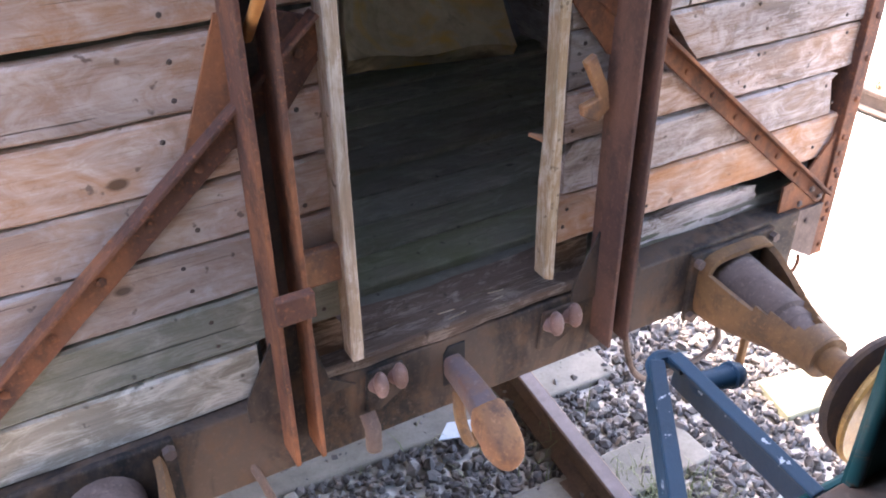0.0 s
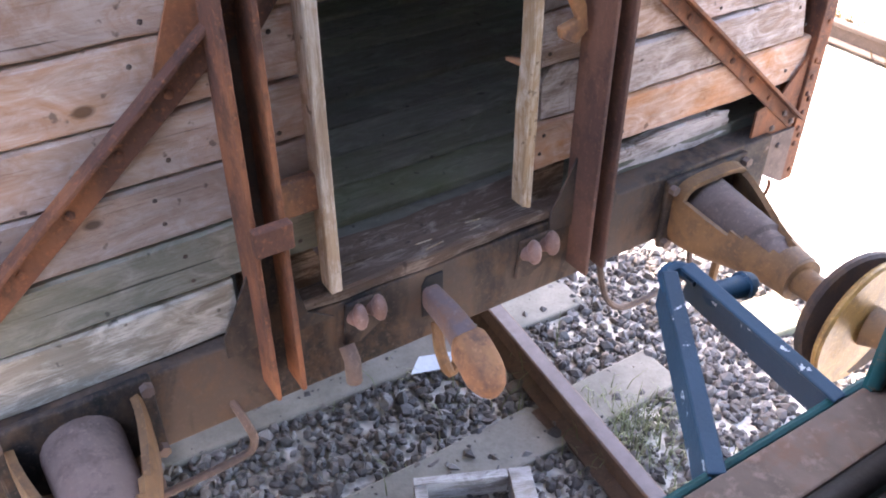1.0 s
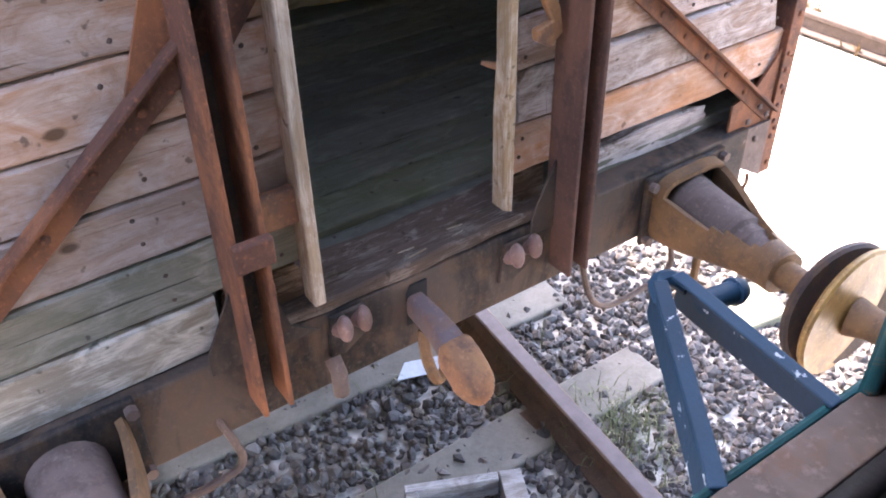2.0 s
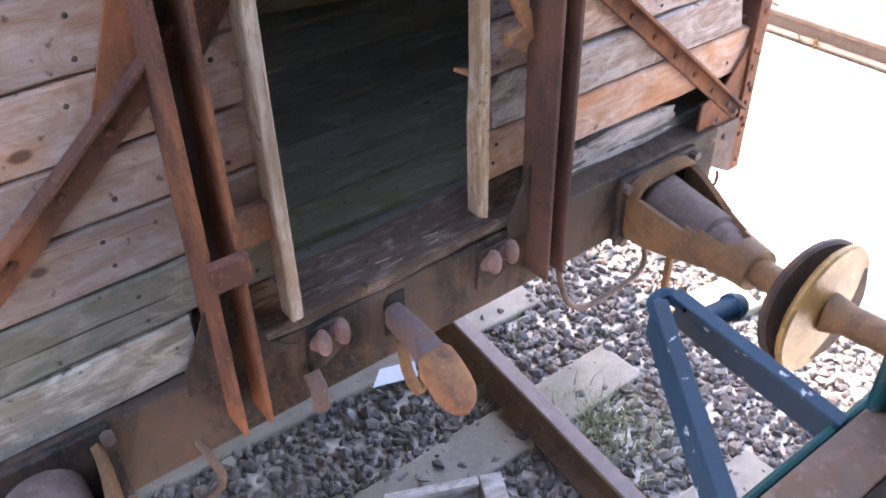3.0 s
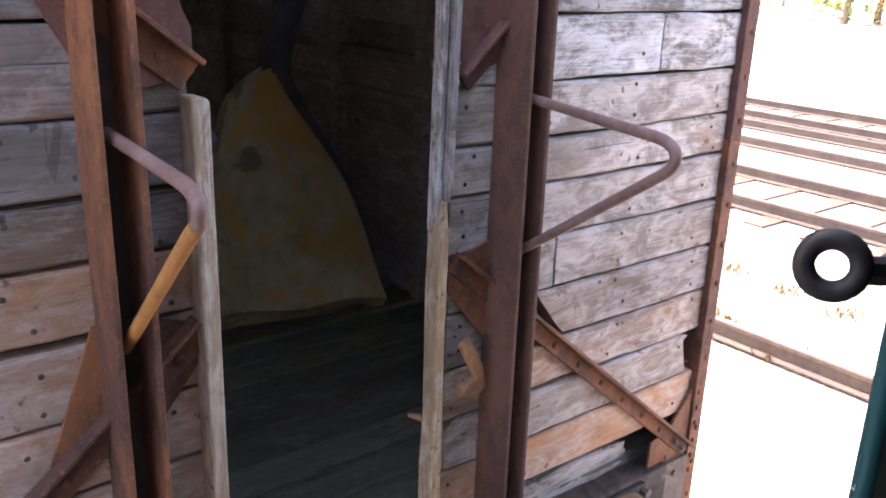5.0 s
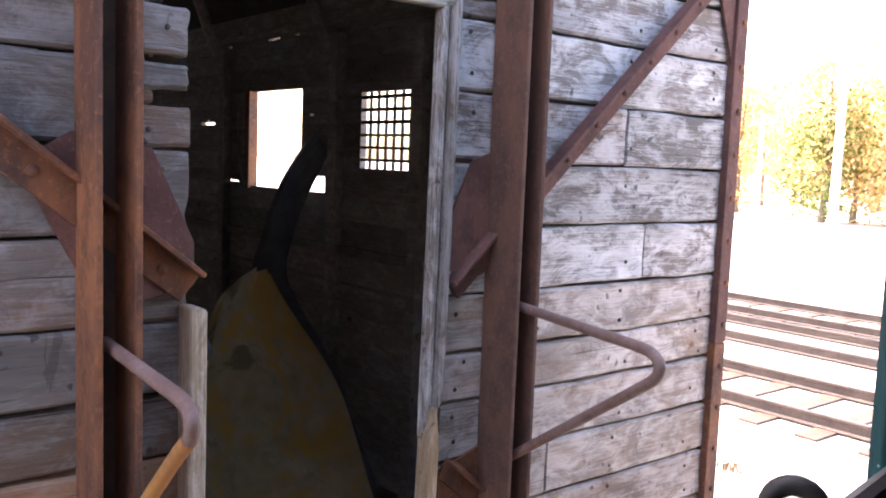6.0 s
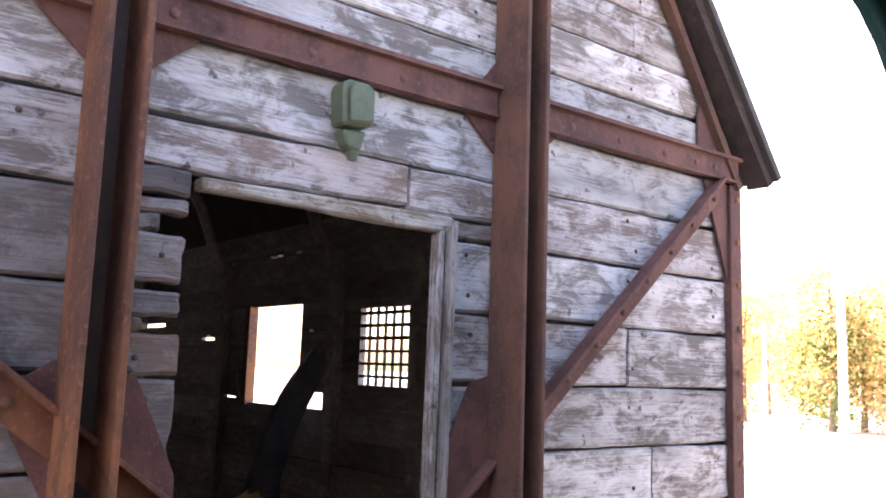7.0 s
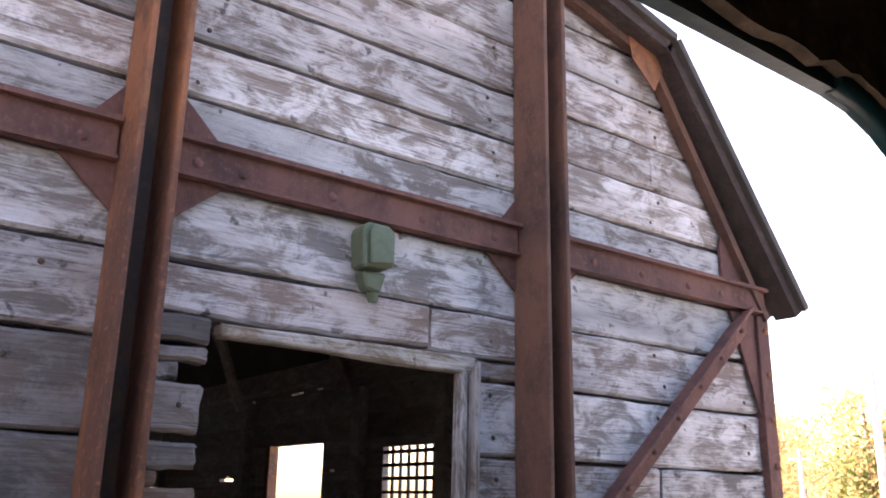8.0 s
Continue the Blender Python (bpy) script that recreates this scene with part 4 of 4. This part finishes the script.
for cx, cz, a0 in ((WX1 - RAD, WZ1 - RAD, 0), (WX0 + RAD, WZ1 - RAD, 90), (WX0 + RAD, WZ0 + RAD, 180), (WX1 - RAD, WZ0 + RAD, 270)):
    if a0 == 270 or a0 == 180:
        ring.append((WX0 if a0 == 180 else WX1, WZ0))
        continue
    ring += [(cx + RAD * math.cos(radians(a0 + 90 * k / 8)), cz + RAD * math.sin(radians(a0 + 90 * k / 8))) for k in range(9)]


def pierced(ring, x0, x1, z0, z1, ya, yb):
    """A wall panel with an opening of the ring's outline."""
    bm = bmesh.new()
    cx, cz = (ring[0][0] + ring[-2][0]) / 2, sum(p[1] for p in ring) / len(ring)
    faces = []
    for y in (ya, yb):
        inner = [bm.verts.new((x, y, z)) for x, z in ring]
        outer = []
        for x, z in ring:
            ux, uz = x - cx, z - cz
            k = min(((x1 if ux > 0 else x0) - cx) / ux if abs(ux) > 1e-6 else 9e9, ((z1 if uz > 0 else z0) - cz) / uz if abs(uz) > 1e-6 else 9e9)
            outer.append(bm.verts.new((cx + ux * k, y, cz + uz * k)))
        n = len(ring)
        for i in range(n):
            bm.faces.new((inner[i], inner[(i + 1) % n], outer[(i + 1) % n], outer[i]))
        faces.append(inner)
    n = len(ring)
    for i in range(n):
        bm.faces.new((faces[0][i], faces[0][(i + 1) % n], faces[1][(i + 1) % n], faces[1][i]))
    return bm


part("end_panel", pierced(ring, -1.38, 1.38, 1.20, 3.3, -1.129, -1.121), M_TEAL, cab, "chipped teal end panel with a round-cornered window opening")
part("window_sill", box(-1.34, -0.10, -1.1205, -1.112, 1.845, 1.8835, 0.004), M_TEAL, cab, "chipped blue-green outer sill")
part("sill_cap", box(-1.29, -0.12, -1.166, -1.122, 1.8815, 1.887, 0.002), M_SILL, cab, "worn brown sill top with flaking paint")
part("seal", tube([(-1.29, -1.176, 1.880), (-0.12, -1.176, 1.880)], 0.011, 10), M_BLACK, cab, "black rubber seal", smooth=True)
part("inner_sill", box(-1.29, -0.12, -1.26, -1.187, 1.84, 1.876, 0.006), M_BLACK, cab, "dark inner window ledge")
rr = random.Random(8)
edge = [(WX0 + RAD + (WX1 - RAD - WX0 - RAD) * k / 60, WZ1 + 0.002 + rr.uniform(0, 0.006)) for k in range(61)]
edge += [(WX1 - RAD + (RAD + 0.005) * math.sin(radians(a)), WZ1 - RAD + (RAD + 0.005) * math.cos(radians(a)) + rr.uniform(0, 0.003)) for a in range(4, 60, 4)]
part("header_lining", prism(edge + [(WX1 + 0.08, WZ1 + 0.02), (WX1 + 0.08, 3.28), (WX0, 3.28), (WX0, WZ1 + 0.02)], -1.1375, -1.1305, "y"), M_LINING, cab, "sooty brown lining with a ragged rusted edge")
# unseen roof, added to keep sky light out of the cab
part("roof_panel", box(-1.38, 1.38, -4.0, -1.12, 3.3, 3.34, 0.01), M_HOOD, cab)
part("inner_lining", box(-1.36, 1.36, -1.20, -1.14, WZ1 + 0.10, 3.28, 0.01), M_HOOD, cab, "sooty inner lining over the window")
rim = [(WX1 + 0.006, WZ0 + 0.01)] + [(WX1 - RAD + (RAD + 0.006) * math.cos(radians(9 * k)), WZ1 - RAD + (RAD + 0.006) * math.sin(radians(9 * k))) for k in range(11)]
part("window_frame", tube([(x, -1.127, z) for x, z in rim], 0.007, 10), M_TEAL, cab, "rounded teal window frame", smooth=True)
# unseen sides, back and floor, added to block light behind the window
for x in (-1.38, 1.36):
    part("side_panel", box(x, x + 0.02, -4.0, -1.13, 1.2, 3.3, 0.0), M_TEAL, cab)
part("back_panel", box(-1.36, 1.36, -4.0, -3.96, 1.2, 3.3, 0.0), M_HOOD, cab)
part("cab_floor", box(-1.36, 1.36, -3.95, -1.13, 1.1, 1.19, 0.0), M_HOOD, cab)
part("headstock", box(-1.3, 1.3, -1.21, -1.12, 0.95, 1.19, 0.006), M_TEAL, cab)

# blue bracket outside the sill: two angle arms that meet in a rounded tip, with a pin
AP = Vector((-0.316, -0.952, 1.908))


def angle_arm(a, b, hang):
    """Angle iron: a narrow flange on top and a deeper leg under one of its edges."""
    a, b = Vector(a), Vector(b)
    side = (b - a).cross(Vector((0, 0, 1))).normalized()
    bm = bar(a, b, 0.014, 0.004, (0, 0, 1), 0.0015)
    leg = bar(a + side * 0.005 * hang + Vector((0, 0, -0.020)), b + side * 0.005 * hang + Vector((0, 0, -0.020)), 0.004, 0.036, (0, 0, 1), 0.0015)
    me = bpy.data.meshes.new("leg")
    leg.to_mesh(me)
    leg.free()
    bm.from_mesh(me)
    bpy.data.meshes.remove(me)
    return bm


br = part("bracket_arm", angle_arm(AP + Vector((0.006, -0.004, 0.0)), (-0.309, -1.121, 1.886), -1), M_BLUE, cab, "chipped blue bracket arm")
part("bracket_arm", angle_arm(AP + Vector((-0.012, -0.002, -0.001)), (-0.441, -1.121, 1.885), 1), M_BLUE, cab, "chipped blue bracket arm")
part("bracket_tip", tube(smooth_path([AP + Vector((-0.022, -0.016, -0.010)), AP + Vector((-0.010, 0.003, -0.008)), AP + Vector((0.006, 0.002, -0.008)), AP + Vector((0.010, -0.016, -0.010))], 4), 0.0075, 8), M_BLUE, br, smooth=True)
part("pin", tube([(-0.306, -0.985, 1.893), (-0.268, -0.985, 1.886), (-0.267, -0.985, 1.886), (-0.262, -0.985, 1.885), (-0.254, -0.985, 1.884)], [0.0105, 0.0105, 0.013, 0.013, 0.010], 14), M_BLUE, br, smooth=True)

# window catch: black ring on the frame
RC = Vector((-0.434, -1.156, 2.432))
part("catch_ring", tube([RC + Vector((0.43, -0.90, 0.0)) * 0.0117 * math.cos(a) + Vector((0.10, 0.05, 0.99)) * 0.0117 * math.sin(a) for a in [k * math.tau / 24 for k in range(25)]], 0.0050, 10), M_BLACK, cab, "black ring of the window catch", smooth=True)
part("catch_arm", tube([RC + Vector((0.008, -0.010, -0.001)), RC + Vector((0.018, -0.015, -0.002)), (-0.30, -1.150, 2.425)], 0.0068, 8), M_BLACK, cab, smooth=True)

# its buffer, meeting the wagon's
tb = part("buffer", tube([touch + Vector((0, -0.002, 0)), touch + Vector((0, -0.01, 0)), touch + Vector((0, -0.018, 0)), touch + Vector((0, -0.023, 0)), touch + Vector((0, -0.019, 0)), touch + Vector((0, -0.026, 0))], [0.156, 0.164, 0.164, 0.158, 0.146, 0.10], 36), M_SUNLIT_OCHRE, cab, "ochre rusty buffer plate, coloured brighter for the sun on it", smooth=True)
part("shaft", tube([touch + Vector((0, -0.024, 0)), touch + Vector((0.01, -0.07, 0)), touch + Vector((0.03, -0.25, 0))], [0.05, 0.038, 0.036], 16), M_GREASE, tb, smooth=True)
part("casing", tube([touch + Vector((0.03, -0.24, 0)), touch + Vector((0.035, -0.27, 0)), touch + Vector((0.06, -0.56, 0))], [0.07, 0.085, 0.11], 18), M_TEAL, tb, smooth=True)

# ---- ground, track, distance ----
gb = bmesh.new()
GX = [-600, -60, -12, -4, -2, 0, 2, 4, 8, 12, 20, 40, 120, 600]
GY = [-600, -60, -12, -4, -2, 0, 2, 4, 8, 12, 20, 40, 120, 600]
gv = [[gb.verts.new((x, y, -0.175)) for y in GY] for x in GX]
for i in range(len(GX) - 1):
    for j in range(len(GY) - 1):
        gb.faces.new((gv[i][j], gv[i + 1][j], gv[i + 1][j + 1], gv[i][j + 1]))
tagged(part("ground", gb, M_GROUND), "pale sunlit gravel and dry earth of a railway yard", "ground", kind="structure")


def ballast(x0, x1, y0, y1, n, size, seed, zbase=-0.17):
    """Broken stones, each a squashed and jittered solid, strewn in one sheet."""
    rng = np.random.default_rng(seed)
    g = (1 + 5 ** 0.5) / 2
    ico = np.array([(-1, g, 0), (1, g, 0), (-1, -g, 0), (1, -g, 0), (0, -1, g), (0, 1, g), (0, -1, -g), (0, 1, -g), (g, 0, -1), (g, 0, 1), (-g, 0, -1), (-g, 0, 1)]) / 1.9
    fc = np.array([(0, 11, 5), (0, 5, 1), (0, 1, 7), (0, 7, 10), (0, 10, 11), (1, 5, 9), (5, 11, 4), (11, 10, 2), (10, 7, 6), (7, 1, 8), (3, 9, 4), (3, 4, 2), (3, 2, 6), (3, 6, 8), (3, 8, 9), (4, 9, 5), (2, 4, 11), (6, 2, 10), (8, 6, 7), (9, 8, 1)])
    s = size * rng.lognormal(0, 0.32, (n, 1, 1)) * rng.uniform(0.55, 1.25, (n, 1, 3))
    v = ico[None] * rng.uniform(0.62, 1.28, (n, 12, 1)) * s
    a, b = rng.uniform(0, math.tau, n), rng.uniform(-0.7, 0.7, n)
    ca, sa, cb, sb = np.cos(a)[:, None], np.sin(a)[:, None], np.cos(b)[:, None], np.sin(b)[:, None]
    x, y, z = v[..., 0], v[..., 1] * cb - v[..., 2] * sb, v[..., 1] * sb + v[..., 2] * cb
    px, py = rng.uniform(x0, x1, n)[:, None], rng.uniform(y0, y1, n)[:, None]
    pz = zbase + rng.uniform(-0.3, 0.9, n)[:, None] * size
    out = np.stack((x * ca - y * sa + px, x * sa + y * ca + py, z + pz), -1).reshape(-1, 3)
    faces = (fc[None] + 12 * np.arange(n)[:, None, None]).reshape(-1, 3)
    me = bpy.data.meshes.new("ballast")
    me.from_pydata(out.tolist(), [], faces.tolist())
    me.materials.append(M_STONE)
    return tagged(new("ballast", me), "grey broken-stone ballast between and beside the rails", "ballast", kind="stuff")


ballast(-1.0, 2.3, -0.9, 3.0, 24000, 0.0165, 5)


def rail_bm(x0, y0, x1, y1):
    """A flat-bottomed rail between two points of the plan, its running surface at z = 0."""
    prof = [(-0.062, -0.152), (0.062, -0.152), (0.062, -0.140), (0.012, -0.122), (0.010, -0.045), (0.034, -0.032), (0.035, -0.006), (0.028, 0.0), (-0.028, 0.0), (-0.035, -0.006), (-0.034, -0.032), (-0.010, -0.045), (-0.012, -0.122), (-0.062, -0.140)]
    bm = bmesh.new()
    d = Vector((x1 - x0, y1 - y0, 0)).normalized()
    s = Vector((d.y, -d.x, 0))
    a = [bm.verts.new(Vector((x0, y0, z)) + s * u) for u, z in prof]
    b = [bm.verts.new(Vector((x1, y1, z)) + s * u) for u, z in prof]
    for i in range(len(a)):
        bm.faces.new((a[i], a[(i + 1) % len(a)], b[(i + 1) % len(a)], b[i]))
    bm.faces.new(a)
    bm.faces.new(b[::-1])
    return bm


def rail(x0, y0, x1, y1, label):
    ob = part("rail", rail_bm(x0, y0, x1, y1), M_FAR_RAIL if min(x0, x1) > 2.0 else M_RAIL)
    ob.data.materials.append(M_RAIL_TOP)
    for p in ob.data.polygons:
        if p.normal.z > 0.9 and p.center.z > -0.01:
            p.material_index = 1
    return tagged(ob, label, "rail", "rails", kind="structure")


rail(0.79 - 0.10 * 6, -6, 0.79 + 0.10 * 12, 12, "brown rusty running rail with a dull worn top")
rail(-0.72 - 0.10 * 6, -6, -0.72 + 0.10 * 12, 12, "brown rusty running rail with a dull worn top")
for x in (4.78, 8.3, 9.8, 11.8, 13.3, 14.3, 15.8):
    rail(x, -20, x, 120, "rusty rail of a sunlit yard track")

# unseen wall, added only to cut sky light from the left
sw = thing("shed_wall", "unseen plain wall added to block sky light from the left", "wall", kind="structure")
for k in range(24):
    part("board", box(-2.86, -2.82, -9.0 + k * 0.75, -8.255 + k * 0.75, -0.2, 2.15, 0.004), M_LIGHT_BLOCK, sw)

slp = part("sleeper", box(-1.18, 1.30, -0.115, 0.115, -0.30, -0.14, 0.012), M_SLEEPER)
tagged(slp, "weathered pale concrete sleeper under the rails", "sleeper", "sleepers")
slp.location = (0.05, 0.36, 0)
for y in (-0.95, -0.30, 1.02, 1.68, 2.34, 3.0):
    copy_thing(slp, pose(0.05, y, 0, 0, 0, -3))
far_slp = part("sleeper", box(-1.25, 1.25, -0.12, 0.12, -0.24, -0.15, 0.0), M_RAIL)
tagged(far_slp, "brown timber sleeper half sunk in pale gravel", "sleeper", "yard sleepers")
far_slp.location = (9.05, -3.68, 0)
for xc in (9.05, 15.05):
    for k in range(30):
        copy_thing(far_slp, pose(xc, -3 + k * 0.68, 0))
for y in (0.36, 1.02):
    tagged(part("base_plate", box(0.695 + 0.10 * y, 0.885 + 0.10 * y, y - 0.08, y + 0.08, -0.152, -0.1385, 0.003), M_RAIL), "rusty plate that holds the rail", "base plate", kind="structure")


def crate():
    ob = thing("broken_crate", "grey weathered wooden crate frame lying on the ballast", "crate", at=(0.29, 0.16, -0.15))
    ob.rotation_euler = (0, 0, radians(-25))
    for i, (x0, x1, y0, y1) in enumerate(((-0.21, 0.12, 0.085, 0.12), (-0.21, 0.12, -0.12, -0.085), (-0.21, -0.165, -0.083, 0.083), (0.125, 0.205, -0.12, 0.12))):
        part("slat", box(x0, x1, y0, y1, 0, 0.09, 0.004), M_GREYWOOD, ob)
    return ob


crate()
tagged(part("concrete_slab", prism([(1.76, 0.24), (2.06, 0.20), (2.14, 0.42), (1.82, 0.47)], -0.20, -0.125, "z", 0.006), M_SLAB), "flat greenish concrete slab lying in the ballast", "slab")
tagged(part("scrap", prism([(0.44, 0.86), (0.62, 0.80), (0.66, 0.88), (0.52, 0.93)], -0.135, -0.131, "z"), M_PAPER), "crumpled pale scrap of plastic on the stones", "litter")


def blades(cx, cy, n, spread, height, seed, mat, name, label):
    rng = random.Random(seed)
    v, f = [], []
    for _ in range(n):
        x, y, a, h = cx + rng.gauss(0, spread), cy + rng.gauss(0, spread), rng.uniform(0, math.tau), height * rng.uniform(0.4, 1.1)
        lean = rng.uniform(0.2, 0.9) * h
        dx, dy = math.cos(a), math.sin(a)
        k = len(v)
        w = 0.0025 if mat is M_GRASS else 0.008
        for t, ww in ((0, 1), (0.5, 0.8), (1, 0.1)):
            px, py, pz = x + dx * lean * t * t, y + dy * lean * t * t, -0.16 + h * t * (1 - 0.25 * t)
            v += [(px - dy * w * ww, py + dx * w * ww, pz), (px + dy * w * ww, py - dx * w * ww, pz)]
        f += [(k, k + 1, k + 3, k + 2), (k + 2, k + 3, k + 5, k + 4)]
    me = bpy.data.meshes.new(name)
    me.from_pydata(v, [], f)
    me.materials.append(mat)
    return tagged(new(name, me), label, "grass", kind="stuff")


blades(1.0, 0.13, 300, 0.12, 0.14, 3, M_GRASS, "weeds", "thin pale green weeds beside the rail")
blades(0.55, 0.55, 40, 0.25, 0.16, 4, M_GRASS, "dry_stalks", "dry stalks among the stones")


for k, (x, y) in enumerate(((6.27, 3.01), (6.19, 2.40), (6.06, 1.80), (4.90, 1.73), (5.1, 2.35))):
    blades(x, y, 70, 0.10, 0.12, 20 + k, M_DRY, "dry_clump", "brown clump of dry weeds in the pale gravel")


def tree(x, y, h, seed, mat, label):
    """Tapered trunk with limbs, and a crown of many small leaf sprays with gaps."""
    rng = random.Random(seed)
    ob = thing("tree", label, "tree", "trees beyond the yard", at=(x, y, -0.2))
    bm = tube(smooth_path([(0, 0, 0), (rng.uniform(-.2, .2), rng.uniform(-.2, .2), h * 0.4), (rng.uniform(-.4, .4), rng.uniform(-.4, .4), h * 0.92)], 4), [0.22 - 0.02 * k for k in range(9)], 7)
    limbs = []
    for k in range(14):
        a, z, r = rng.uniform(0, math.tau), h * rng.uniform(0.10, 0.85), 0.0
        r = h * 0.26 * (1.15 - z / h) + 0.5
        tip = Vector((math.cos(a) * r, math.sin(a) * r, z + h * rng.uniform(0.04, 0.16)))
        tube([(0, 0, z), tip * 0.5 + Vector((0, 0, z * 0.5)), tip], [0.07, 0.05, 0.015], 5, bm)
        limbs.append(tip)
    part("trunk", bm, M_BARK, ob)
    v, f = [], []
    tips = limbs + [Vector((rng.gauss(0, h * 0.09), rng.gauss(0, h * 0.09), h * rng.uniform(0.10, 1.0))) for _ in range(22)]
    for t in tips:
        for _ in range(70):
            c = t + Vector((rng.gauss(0, 0.75), rng.gauss(0, 0.75), rng.gauss(0, 0.6)))
            u = Vector((rng.gauss(0, 1), rng.gauss(0, 1), rng.gauss(0, 1))).normalized() * rng.uniform(0.09, 0.20)
            w = u.cross(Vector((rng.gauss(0, 1), rng.gauss(0, 1), rng.gauss(0, 1)))).normalized() * rng.uniform(0.06, 0.14)
            k = len(v)
            v += [tuple(c - u), tuple(c + w), tuple(c + u), tuple(c - w)]
            f.append((k, k + 1, k + 2, k + 3))
    me = bpy.data.meshes.new("crown")
    me.from_pydata(v, [], f)
    me.materials.append(mat)
    crown = new("crown", me)
    crown.parent = ob
    return ob


rng = random.Random(11)
for k in range(34):
    d = rng.uniform(52, 84)
    a = radians(47 + k * 1.15 + rng.uniform(-0.7, 0.7))
    gold = rng.random() < 0.85
    tree(d * math.sin(a), d * math.cos(a), rng.uniform(8.5, 13) if gold else rng.uniform(5, 8), 40 + k, M_LEAF_GOLD if gold else M_LEAF_GREEN,
         "autumn tree with thin golden foliage beyond the tracks" if gold else "low green tree beyond the tracks")
for x, y, h in ((25.5, 12.0, 7.0), (42.6, 25.0, 6.0)):
    pl = thing("lineside_pole", "pale lineside pole in front of the trees", "pole", "poles", at=(x, y, -0.2))
    part("shaft", cyl((0, 0, 0), (0, 0, h), 0.16, 0.11, 10), M_POLE, pl)
    part("cross_arm", box(-0.05, 0.05, -0.7, 0.7, h - 0.6, h - 0.48, 0.01), M_POLE, pl)
